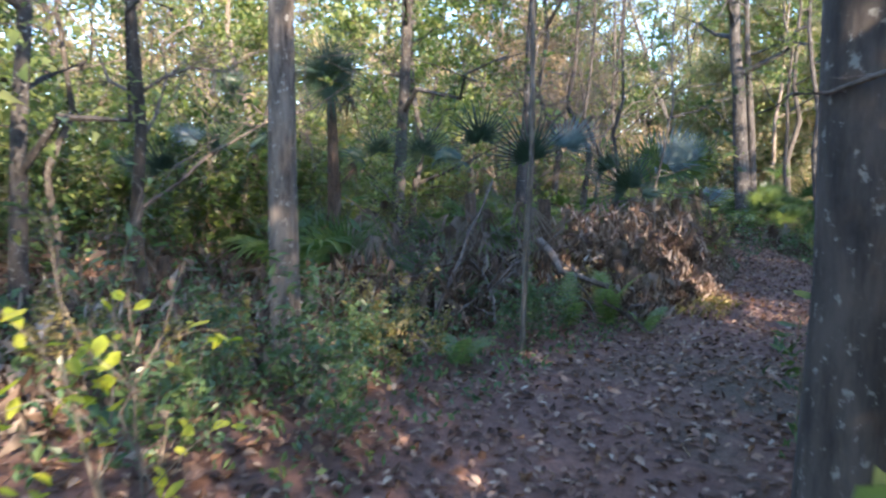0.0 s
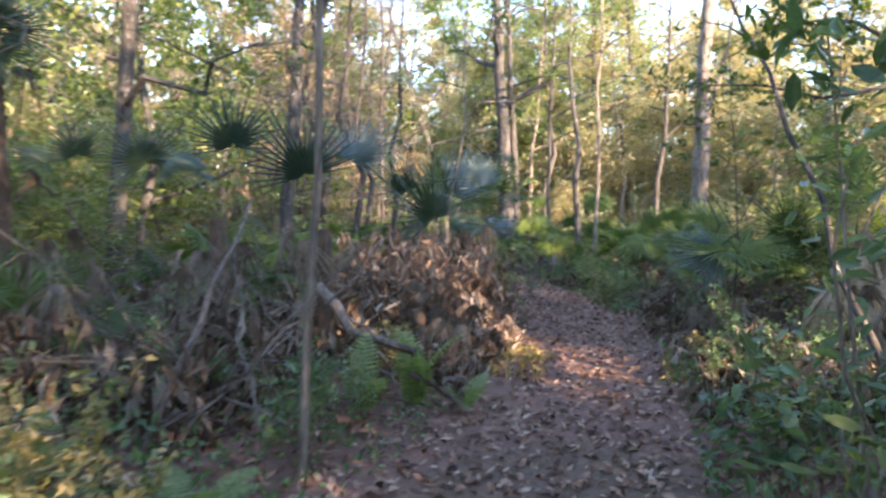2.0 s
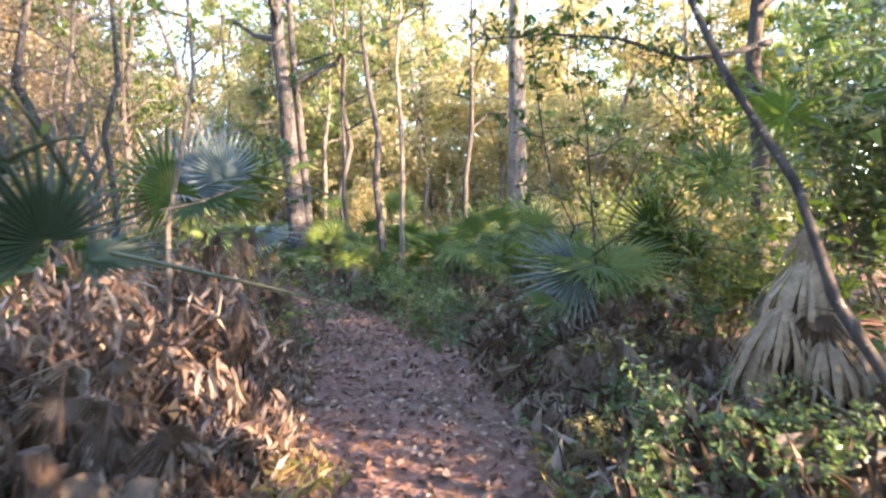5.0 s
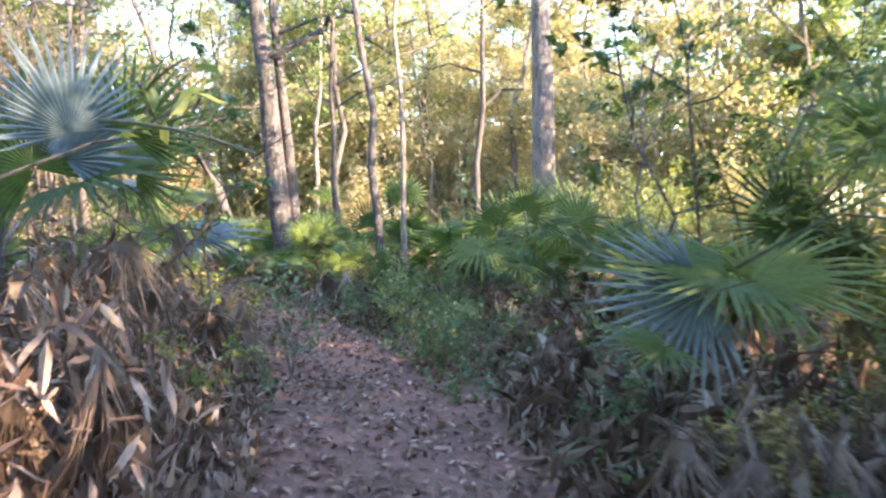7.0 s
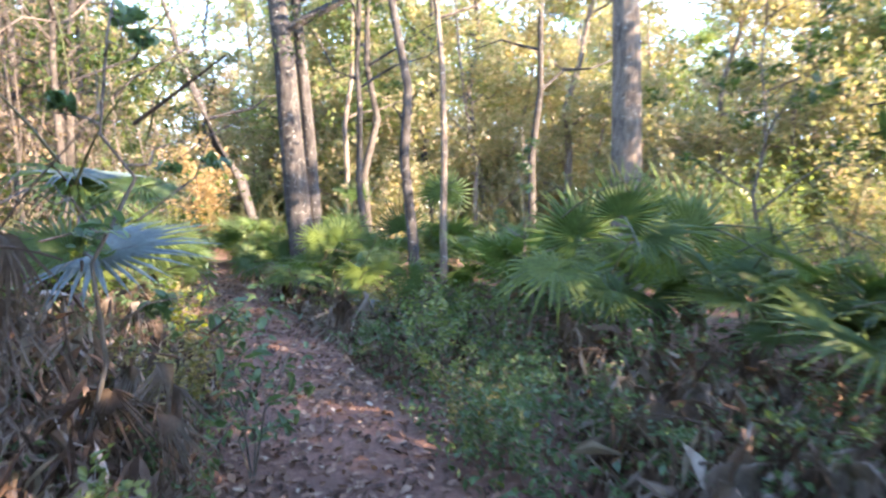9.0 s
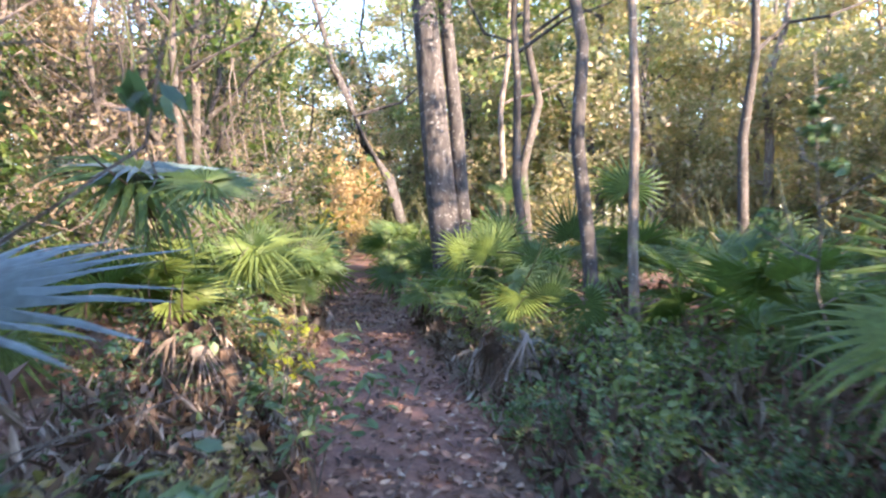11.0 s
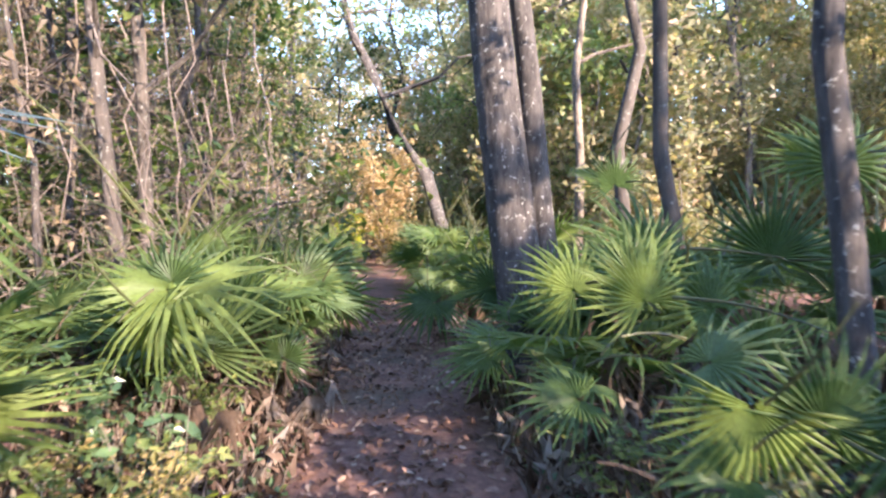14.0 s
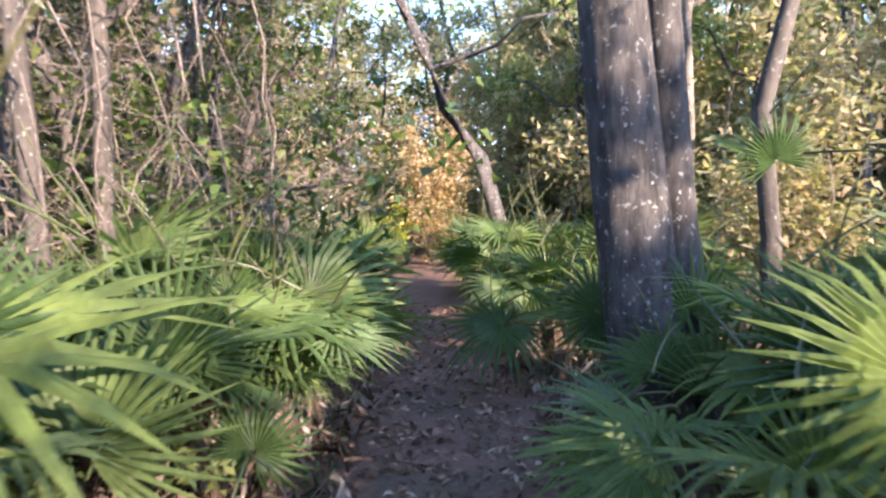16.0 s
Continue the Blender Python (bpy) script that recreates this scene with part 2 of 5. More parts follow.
def build_ground():
    def axis(lo, hi, step):
        inner = list(np.arange(lo, hi + step / 2, step))
        out_ = [4, 10, 20, 40, 80, 200, 600, 2000]
        return [lo - o for o in reversed(out_)] + inner + [hi + o for o in out_]
    xs, ys = axis(-14, 9, 0.22), axis(-8, 26, 0.22)
    verts = [(x, y, ground_z(x, y)) for y in ys for x in xs]
    w = len(xs)
    faces = [(j * w + i, j * w + i + 1, (j + 1) * w + i + 1, (j + 1) * w + i) for j in range(len(ys) - 1) for i in range(w - 1)]
    ob = new("ground", mesh_of("ground", verts, faces, M_GROUND, True))
    tagged(ob, "brown forest floor with a trodden leaf-strewn footpath", "ground", kind="structure")


build_ground()


def scatter(rng, n, lo, hi, box=None):
    """n places whose distance from the footpath's middle is between lo and hi."""
    got = []
    x0, x1, y0, y1 = box or (-13, 6, -7, 24)
    while len(got) < n:
        x, y = rng.uniform(x0, x1), rng.uniform(y0, y1)
        if lo <= way_distance(x, y) <= hi:
            got.append((x, y))
    return got


# ---- palm fronds ----
def fan_mesh(name, seed, mat, n=26, spread=250, length=0.62, join=0.42, droop=0.25, width=1.0, curl=0.0):
    """A pleated fan: joined near the stalk, split into free drooping blades beyond."""
    rng = np.random.default_rng(seed)
    verts, faces = [], []
    lens = [length * (1 - 0.28 * abs(i / (n - 1) * 2 - 1) ** 2) * rng.uniform(0.88, 1.08) for i in range(n)]
    step = radians(spread) / n

    def place(a, s, ln, dr, up):
        u = abs(a) / radians(spread / 2)
        z = (0.16 + curl) * u * s * ln - dr * max(0, s - join * 0.6) ** 2 * ln * 1.6
        q = s * ln * (1 - 0.12 * dr * s)
        return Vector((math.sin(a) * q, math.cos(a) * q, z + up))

    for j in range(n + 1):
        a = -radians(spread / 2) + step * j
        ln = (lens[max(j - 1, 0)] + lens[min(j, n - 1)]) / 2
        verts += [place(a, 0.03, ln, droop, 0), place(a, join * rng.uniform(0.85, 1.1), ln, droop, -0.004)]
    for i in range(n):
        a = -radians(spread / 2) + step * (i + 0.5)
        ln, dr = lens[i], droop * rng.uniform(0.4, 1.7)
        a2 = a + rng.normal() * 0.035
        o = len(verts)
        hw = math.tan(step / 2) * join * width
        verts += [place(a, 0.03, ln, droop, 0.003), place(a, join, ln, droop, 0.016)]
        for s, w in ((0.72, 0.62), (1.0, 0.05)):
            am = a + (a2 - a) * s
            wa = hw * w / s
            verts += [place(am - wa, s, ln, dr, 0), place(am, s * 1.01, ln, dr, 0.010 * (1.05 - s)), place(am + wa, s, ln, dr, 0)]
        l0, l1, r0, r1 = 2 * i, 2 * i + 1, 2 * i + 2, 2 * i + 3
        faces += [(l0, o, o + 1, l1), (o, r0, r1, o + 1), (l1, o + 1, o + 3, o + 2), (o + 1, r1, o + 4, o + 3),
                  (o + 2, o + 3, o + 6, o + 5), (o + 3, o + 4, o + 7, o + 6)]
    return mesh_of(name, verts, faces, mat)


FANS = [fan_mesh("frond", 10 + i, M_PALM, 26 + 2 * (i % 3), 215 + 25 * i, 0.64, 0.40 + 0.03 * (i % 3), 0.10 + 0.075 * i) for i in range(5)]
FANS_BLUE = [fan_mesh("frond", 30 + i, M_PALM_BLUE, 26, 200 + 30 * i, 0.62, 0.42, 0.08 + 0.06 * i) for i in range(2)]
# Fans for the thicket, with shade painted into their leaf colour.
FANS_SHADED = [fan_mesh("frond", 50 + i, M_PALM_SHADED, 24 + 2 * i, 190 + 25 * i, 0.62, 0.34, 0.06 + 0.05 * i, 0.85) for i in range(3)]
FANS_DEAD = [fan_mesh("dead_frond", 40 + i, M_PALM_DEAD, 18, 55 + 30 * i, 0.62, 0.22, 0.6 + 0.3 * i, 0.9, 0.3) for i in range(4)]


def umbrella_mesh(name, seed, mat, n=28, length=0.5):
    """A dead fan folded down all round, like a shut parasol."""
    rng = np.random.default_rng(seed)
    verts, faces = [Vector((0, 0, 0.03))], []
    step = 2 * math.pi / n
    for j in range(n):
        a = step * j
        q = 0.09 * rng.uniform(0.8, 1.2)
        verts.append(Vector((math.cos(a) * q, math.sin(a) * q, -0.05 * rng.uniform(0.6, 1.4))))
    for j in range(n):
        k = 1 + (j + 1) % n
        faces.append((0, 1 + j, k))
        a = step * (j + 0.5) + rng.normal() * 0.05
        ln = length * rng.uniform(0.7, 1.1)
        out_ = rng.uniform(0.30, 0.62)
        p1 = Vector((math.cos(a) * (0.09 + ln * 0.5 * out_), math.sin(a) * (0.09 + ln * 0.5 * out_), -0.05 - ln * 0.42))
        p2 = Vector((math.cos(a) * (0.09 + ln * 0.8 * out_), math.sin(a) * (0.09 + ln * 0.8 * out_), -0.05 - ln))
        side = Vector((-math.sin(a), math.cos(a), 0)) * 0.021
        o = len(verts)
        verts += [p1 - side, p1 + side, p2]
        faces += [(1 + j, o, o + 1, k), (o, o + 2, o + 1)]
    return mesh_of(name, verts, faces, mat)


# Hanging skirt fans, coloured as if the low sun fell on them.
UMBRELLAS = [umbrella_mesh("dead_frond", 60 + i, M_PALM_DEAD_LIT, 34 + 4 * i) for i in range(3)]


def frond(parent, hub, axis, facing, scale, meshes, rng, root=None, label="", stalk=True):
    """A fan leaf at hub whose middle blade points along axis and whose upper face looks along facing, with its stalk. Places are relative to the plant."""
    y = Vector(axis).normalized()
    z = Vector(facing)
    z = (z - y * z.dot(y)).normalized()
    x = y.cross(z)
    m = Matrix((x, y, z)).transposed().to_4x4()
    me = meshes[int(rng.integers(len(meshes)))]
    ob = part(me.name.split(".")[0], me, parent, label)
    ob.matrix_local = Matrix.Translation(hub) @ m @ Matrix.Scale(scale, 4)
    if stalk:
        a = Vector(root if root is not None else (0, 0, 0))
        h = Vector(hub)
        inv = ob.matrix_local.inverted()
        mid = (a + h) / 2 + Vector((0, 0, 0.12 * (h - a).length)) - Vector((h.x - a.x, h.y - a.y, 0)) * 0.12
        pts = [inv @ (a * (1 - t) ** 2 + mid * 2 * t * (1 - t) + h * t * t) for t in (0, 0.25, 0.5, 0.75, 1)]
        v, f = tube(pts, [w / scale for w in (0.009, 0.008, 0.006, 0.005, 0.004)], 5)
        part("stalk", mesh_of("stalk", v, f, M_FIBRE if me in FANS_DEAD else M_STALK), ob)
    return ob


def palmetto(x, y, seed, count=7, height=0.9, reach=0.55, scale=1.0, dead=2, meshes=None, label="green saw palmetto with stiff fan fronds on the forest floor", trunk=0.25, lean=None):
    rng = np.random.default_rng(seed)
    base = new("saw_palmetto")
    base.location = (x, y, ground_z(x, y))
    tagged(base, label, "palmetto", "palmettos along the path")
    v, f = tube([(0, 0, -0.05), (0.01, 0.02, trunk * 0.5), (0.0, 0.0, trunk)], [0.085, 0.075, 0.05], 7)
    part("stem", mesh_of("stem", v, f, M_FIBRE), base)
    off = rng.uniform(0, 6.28)
    for i in range(count):
        az = off + i * 2.4 + rng.normal() * 0.25
        el = rng.uniform(0.25, 1.25)
        rr = reach * math.cos(el) * rng.uniform(0.8, 1.25)
        hub = Vector((math.cos(az) * rr, math.sin(az) * rr, trunk + height * rng.uniform(0.45, 1.0) * (0.45 + 0.55 * math.sin(el))))
        if lean:
            hub += Vector(lean)
        tip = el - rng.uniform(0.2, 0.7)
        axis = Vector((math.cos(az) * math.cos(tip), math.sin(az) * math.cos(tip), math.sin(tip)))
        face = Vector((-math.cos(az) * math.sin(tip), -math.sin(az) * math.sin(tip), math.cos(tip))) + Vector(rng.normal(size=3)) * 0.35
        frond(base, hub, axis, face, scale * rng.uniform(0.75, 1.15), meshes or FANS, rng, (0, 0, trunk))
    for i in range(dead):
        az = rng.uniform(0, 6.28)
        rr = reach * rng.uniform(0.3, 0.8)
        hub = Vector((math.cos(az) * rr, math.sin(az) * rr, max(0.12, trunk + height * rng.uniform(0.0, 0.25))))
        axis = Vector((math.cos(az), math.sin(az), -rng.uniform(0.3, 1.2)))
        frond(base, hub, axis, (math.cos(az), math.sin(az), 0.8), scale * rng.uniform(0.7, 1.0), FANS_DEAD, rng, (0, 0, trunk), "dry brown drooping frond")
    return base


# ---- trees ----
def wander(rng, a, b, n, wob):
    a, b = Vector(a), Vector(b)
    pts = []
    for i in range(n):
        t = i / (n - 1)
        p = a.lerp(b, t) + Vector(rng.normal(size=3)) * wob * math.sin(math.pi * min(t * 1.1, 1))
        pts.append(p)
    return pts


def tree(name, x, y, seed, height=9.0, r=0.12, lean=(0, 0), bark=None, leaf=None, leaf_size=0.11, leaves=1500, crown_from=0.35, crown_r=2.0, limbs=7, label="", category="tree",
         group="", sides=10, wob=0.06, puff=0.8, flare=1.35, fine=False, reach=(), slim=0.5, far=False):
    rng = np.random.default_rng(seed)
    base = new(name)
    base.location = (x, y, ground_z(x, y) - 0.03)
    tagged(base, label, category, group)
    top = Vector((lean[0], lean[1], height))
    pts = wander(rng, (0, 0, 0), top, 9, wob)
    rad = [r * flare if i == 0 else r * (1 - 0.72 * i / 8) for i in range(9)]
    v, f = tube([pts[0], pts[0].lerp(pts[1], 0.2)] + pts[1:], [rad[0], r] + rad[1:], sides)
    if r > 0.07:
        v = [p + Vector((noise.noise(p * 6 + Vector((seed, 0, 0))), noise.noise(p * 6 + Vector((0, seed, 0))), 0)) * r * 0.10 for p in v]
    part("trunk", mesh_of("trunk", v, f, bark or M_BARK, True), base)
    cen, ax = [], []
    for i in range(limbs):
        t = crown_from + (1 - crown_from) * (i + rng.uniform(0, 0.8)) / limbs
        k = min(int(t * 8), 7)
        p = pts[k].lerp(pts[k + 1], t * 8 - k)
        az = i * 2.4 + rng.uniform(-0.4, 0.4)
        ln = crown_r * (1.05 - 0.6 * (t - crown_from) / (1 - crown_from)) * rng.uniform(0.7, 1.2)
        tip = p + Vector((math.cos(az) * ln, math.sin(az) * ln, ln * rng.uniform(0.15, 0.75)))
        lp = wander(rng, p, tip, 5, 0.07 * ln)
        lr = r * (1 - 0.7 * t) * 0.5 + 0.004
        bag = Bag()
        bag.add(tube(lp, [lr * (1 - 0.8 * q / 4) for q in range(5)], 5))
        for q in range(3):
            s = lp[2].lerp(lp[4], rng.uniform(0, 1))
            e = s + Vector(rng.normal(size=3)) * ln * 0.3
            bag.add(tube(wander(rng, s, e, 3, 0.03 * ln), [lr * 0.3, lr * 0.2, lr * 0.08], 4))
        part("limb", mesh_of("limb", bag.v, bag.f, bark or M_BARK), base)
        m = max(3, int(leaves / limbs))
        clumps = max(2, m // 45)
        for c in range(clumps):
            s = lp[1].lerp(lp[4], rng.uniform(0.1, 1.15)) + Vector(rng.normal(size=3)) * ln * 0.18
            rr = puff * ln * rng.uniform(0.15, 0.32)
            cen.append(blob_points(rng, m // clumps, s, (rr, rr, rr * 0.6)))
    for a0, b0, m, spread in reach:
        a0, b0 = Vector(a0), Vector(b0)
        lp = wander(rng, a0, b0, 6, 0.03 * (b0 - a0).length)
        bag = Bag()
        bag.add(tube(lp, [r * 0.35, r * 0.28, r * 0.22, r * 0.16, r * 0.1, r * 0.04], 5))
        k = max(3, m // 14)
        for c in range(k):
            s = lp[2].lerp(lp[5], rng.uniform(0, 1))
            e = s + Vector(rng.normal(size=3)) * spread * Vector((1, 1, 0.6))
            bag.add(tube([s, s.lerp(e, 0.5) + Vector((0, 0, 0.03)), e], [0.006, 0.004, 0.002], 4))
            t = rng.uniform(0.2, 1.1, max(2, m // k))[:, None]
            cen.append(np.array(s) * (1 - t) + np.array(e) * t + rng.normal(size=(len(t), 3)) * leaf_size * 0.6)
        part("limb", mesh_of("limb", bag.v, bag.f, bark or M_BARK), base)
    if leaves:
        part("crown", leaf_soup("crown", np.concatenate(cen), leaf_size, leaf or M_OAK, rng, 0.25, slim, 0.2, fine, far=far), base)
    return base

# ---- landmark trees ----
tree("oak_tree", -3.79, 14.65, 1, 11, 0.24, (-0.9, -0.5), M_BARK, M_OAK, 0.085, 3000, 0.40, 3.0, 9, "thick grey lichen-spotted trunk rising from palmettos beside the path", sides=18, wob=0.05, flare=1.2)
tree("oak_tree", -3.54, 14.80, 2, 11, 0.13, (-0.9, -0.2), M_BARK, M_OAK, 0.085, 1800, 0.42, 2.4, 7, "grey trunk standing close behind a thicker one", sides=14, wob=0.05)
tree("young_tree", -3.15, 16.9, 3, 9, 0.10, (0.0, 0.0), M_BARK_DARK, M_LIME, 0.09, 1400, 0.45, 2.0, 7, "slim dark trunk among green palmettos")
tree("young_tree", -2.33, 12.95, 4, 7.5, 0.062, (-0.5, 0.2), M_BARK_DARK, M_OAK, 0.08, 900, 0.36, 1.7, 7, "slim grey forked trunk among palmettos", wob=0.1)
tree("young_tree", -1.53, 12.25, 5, 8.5, 0.085, (-0.6, 0.0), M_BARK, M_LIME, 0.08, 1000, 0.45, 1.8, 7, "slim grey trunk leaning among palmettos")
tree("young_tree", -1.13, 12.1, 6, 9, 0.055, (-0.2, 0.0), M_BARK_PALE, M_GOLD, 0.09, 1200, 0.42, 1.9, 7, "thin pale-barked tree with yellowing leaves")
tree("pine_tree", 1.16, 11.4, 7, 13, 0.20, (-0.1, 0.3), M_BARK_PALE, M_LIME, 0.10, 1600, 0.5, 2.4, 7, "tall straight trunk with pale sunlit bark", sides=14)
tree("young_tree", 0.2, 16.2, 8, 10, 0.09, (0.2, 0.0), M_BARK_DARK, M_GOLD, 0.10, 1400, 0.35, 2.2, 7, "dark slender trunk in golden undergrowth")
tree("young_tree", -4.1, 18.5, 9, 9, 0.08, (0.4, 0.0), M_BARK_PALE, M_GOLD, 0.10, 1200, 0.35, 2.0, 7, "thin pale trunk in golden undergrowth")
tree("leaning_tree", -7.3, 22.4, 10, 9.5, 0.17, (-3.6, -0.6), M_BARK, M_GOLD, 0.09, 900, 0.42, 2.6, 8, "leaning brown forked tree near the end of the path", wob=0.16)
tree("pine_tree", -2.15, -3.25, 11, 10, 0.105, (-0.1, 0.0), M_BARK_PALE, M_LIME, 0.10, 1000, 0.55, 1.8, 6, "straight brown trunk with a sunlit upper part", sides=14, wob=0.03, flare=1.15)
tree("oak_tree", 1.12, -3.25, 12, 9, 0.165, (-0.05, 0.0), M_BARK_DARK, M_OAK, 0.085, 1500, 0.42, 2.0, 6, "dark lichen-spotted trunk close to the path", sides=18, wob=0.03)
tree("sapling", -1.39, -1.46, 13, 6.5, 0.026, (0.05, 0.0), M_STEM, M_OAK, 0.065, 500, 0.48, 1.2, 8, "thin upright pale sapling in front of palmettos", sides=7, wob=0.03)
tree("young_tree", -4.15, 3.0, 14, 10, 0.10, (0.0, 0.0), M_BARK, M_OAK, 0.085, 2400, 0.30, 2.4, 9, "grey trunk with leafy branches behind palmettos")
tree("leaning_sapling", 2.05, 0.95, 15, 4.4, 0.034, (-1.45, 2.2), M_BARK_DARK, M_OAK, 0.07, 160, 0.62, 0.9, 6, "thin leaning sapling beside a dry palm skirt", sides=7, wob=0.04)
tree("young_tree", -7.2, 13.05, 16, 10, 0.075, (-0.3, 0.0), M_BARK_DARK, M_OAK, 0.075, 2400, 0.26, 2.4, 11, "dark trunk with dense twiggy branches")
tree("young_tree", -7.75, 14.0, 17, 10, 0.085, (0.3, 0.0), M_BARK_DARK, M_OAK, 0.075, 2200, 0.26, 2.4, 11, "dark trunk with dense twiggy branches")
tree("sapling", 0.98, 4.65, 18, 3.4, 0.014, (-0.35, 0.35), M_BARK_DARK, M_OAK, 0.085, 170, 0.35, 0.55, 9, "thin dark sapling with scattered leaves", sides=6, wob=0.07, fine=True)
tree("sapling", 1.35, 5.0, 19, 3.8, 0.013, (-0.3, 0.2), M_BARK_DARK, M_LIME, 0.085, 170, 0.45, 0.6, 9, "thin dark sapling with scattered leaves", sides=6, wob=0.07, fine=True)
tree("sapling", 2.5, 1.9, 20, 4.2, 0.025, (0.25, 0.4), M_STEM, M_OAK, 0.07, 260, 0.5, 0.8, 7, "slender grey sapling beside a dry palm skirt", sides=6, wob=0.06)
tree("sapling", 3.1, 3.0, 21, 4.6, 0.03, (-0.3, 0.2), M_STEM, M_GOLD, 0.07, 420, 0.35, 1.0, 8, "slender grey sapling with thin leaves", sides=6, wob=0.08)
tree("sapling", -2.3, 6.0, 22, 3.0, 0.014, (0.2, 0.2), M_STEM, M_SHRUB, 0.085, 260, 0.25, 0.5, 9, "thin leafy sapling on the brown bank", sides=6, wob=0.06, fine=True)
tree("sapling", -0.1, 8.9, 23, 2.2, 0.012, (-0.1, 0.1), M_STEM, M_SHRUB, 0.065, 380, 0.15, 0.55, 9, "thin leafy sapling in low growth", sides=6, wob=0.05)
tree("sapling", 2.5, 11.0, 24, 4.2, 0.03, (0.1, 0.1), M_STEM, M_OAK, 0.085, 1500, 0.3, 1.3, 10, "small dark green oak sapling", sides=7)
tree("sapling", 3.0, 6.8, 25, 4.8, 0.03, (-0.3, 0.1), M_STEM, M_OAK, 0.085, 1500, 0.3, 1.4, 10, "small dark green oak sapling", sides=7)
tree("sapling", -2.3, 3.4, 26, 5.2, 0.025, (0.3, 0.4), M_STEM, M_LIME, 0.085, 420, 0.5, 1.2, 8, "sapling with yellow-green leaves beside the path", sides=7, fine=True,
     reach=[((0.05, 0, 1.5), (1.35, -0.1, 1.85), 46, 0.22)])
tree("oak_tree", 3.4, 6.0, 28, 8.5, 0.11, (-0.3, 0.2), M_BARK_DARK, M_OAK, 0.085, 1800, 0.42, 2.2, 8, "leafy oak whose branch hangs over the path", fine=True,
     reach=[((0, 0, 3.4), (-3.3, -1.6, 3.0), 420, 0.45), ((0, 0, 3.9), (-2.2, -2.6, 3.5), 320, 0.45)])
tree("oak_tree", 3.3, -0.9, 29, 8.0, 0.10, (-0.2, 0.2), M_BARK_DARK, M_OAK, 0.085, 1500, 0.45, 2.2, 8, "leafy oak whose branch hangs over the path", fine=True,
     reach=[((0, 0, 2.9), (-2.4, -0.3, 2.5), 260, 0.40)])
tree("sapling", 1.85, -1.25, 32, 3.6, 0.02, (0.2, 0.2), M_STEM, M_SHRUB, 0.15, 40, 0.5, 0.7, 6, "slender sapling with large pointed leaves over the path", sides=6, wob=0.05, fine=True, slim=0.42,
     reach=[((0, 0, 2.0), (-1.0, 0.0, 2.12), 30, 0.14)])
tree("oak_tree", -6.0, 2.0, 30, 9.0, 0.12, (0.2, 0.2), M_BARK_DARK, M_OAK, 0.09, 3600, 0.22, 2.6, 10, "dark leafy oak behind the palmettos")
tree("oak_tree", -5.4, -3.8, 31, 7.5, 0.09, (0.3, 0.2), M_BARK, M_LIME, 0.09, 1800, 0.18, 2.2, 10, "light green leafy tree behind a pine", reach=[((0, 0, 2.3), (2.0, -0.9, 2.35), 260, 0.4)])

# ---- forest beyond: a few kinds of tree, copied ----
R = np.random.default_rng(5)
KINDS = []
for i, (mat, bark, h, n, cf, cr, lab) in enumerate([
        (M_GOLD, M_BARK_PALE, 9, 2600, 0.12, 2.5, "golden autumn tree in the forest beyond"), (M_LIME, M_BARK, 10, 2600, 0.12, 2.5, "yellow-green leafy tree in the forest beyond"),
        (M_OAK, M_BARK_DARK, 10, 2600, 0.12, 2.6, "dark green oak in the forest beyond"), (M_GOLD, M_BARK, 12, 2200, 0.25, 2.3, "tall thin tree with golden leaves in the forest beyond"),
        (M_DRYLEAF, M_TWIG, 9, 1700, 0.15, 2.6, "half-bare brown tree with rusty leaves"), (M_LIME, M_BARK_PALE, 8, 2400, 0.08, 2.4, "pale-barked leafy tree in the forest beyond"),
        (M_OAK, M_BARK_DARK, 9, 1300, 0.12, 2.2, "dark twiggy tree with sparse leaves")]):
    KINDS.append(tree("forest_tree", 60 + i * 6, -60, 100 + i, h, 0.10, (R.normal() * 0.7, R.normal() * 0.7), bark, mat, 0.145, int(n * 2.5), cf, cr, 8, lab, group="forest trees", wob=0.16, puff=1.55, slim=0.6, far=True))
taken = []
GLEAM = [(Vector((-0.67, 1.81, 0.1)), 0.85), (Vector((-5.3, 12.8, 0.9)), 1.3), (Vector((-12.1, 27.4, 2.0)), 3.2), (Vector((-1.1, -5.2, 1.0)), 0.8), (Vector((-2.15, -3.25, 2.6)), 0.9)]


def sun_gap(x, y, gaps=GLEAM):
    """Whether a tree here would stand in one of the gaps through which the low sun reaches the floor."""
    for g, r in gaps:
        k = ((x - g.x) * SUN_DIR.x + (y - g.y) * SUN_DIR.y) / (SUN_DIR.x ** 2 + SUN_DIR.y ** 2)
        if k > 0 and math.hypot(g.x + SUN_DIR.x * k - x, g.y + SUN_DIR.y * k - y) < r:
            return True
    return False


GLADES = [(Vector((2.3, 2.9, 0.9)), 1.0), (Vector((-0.67, 1.81, 0.1)), 1.2), (Vector((-4.4, 10.0, 0.4)), 1.4), (Vector((-5.0, 11.8, 0.6)), 1.5), (Vector((-12.1, 27.4, 2.0)), 3.4), (Vector((-0.8, 10.4, 0.5)), 1.2)]


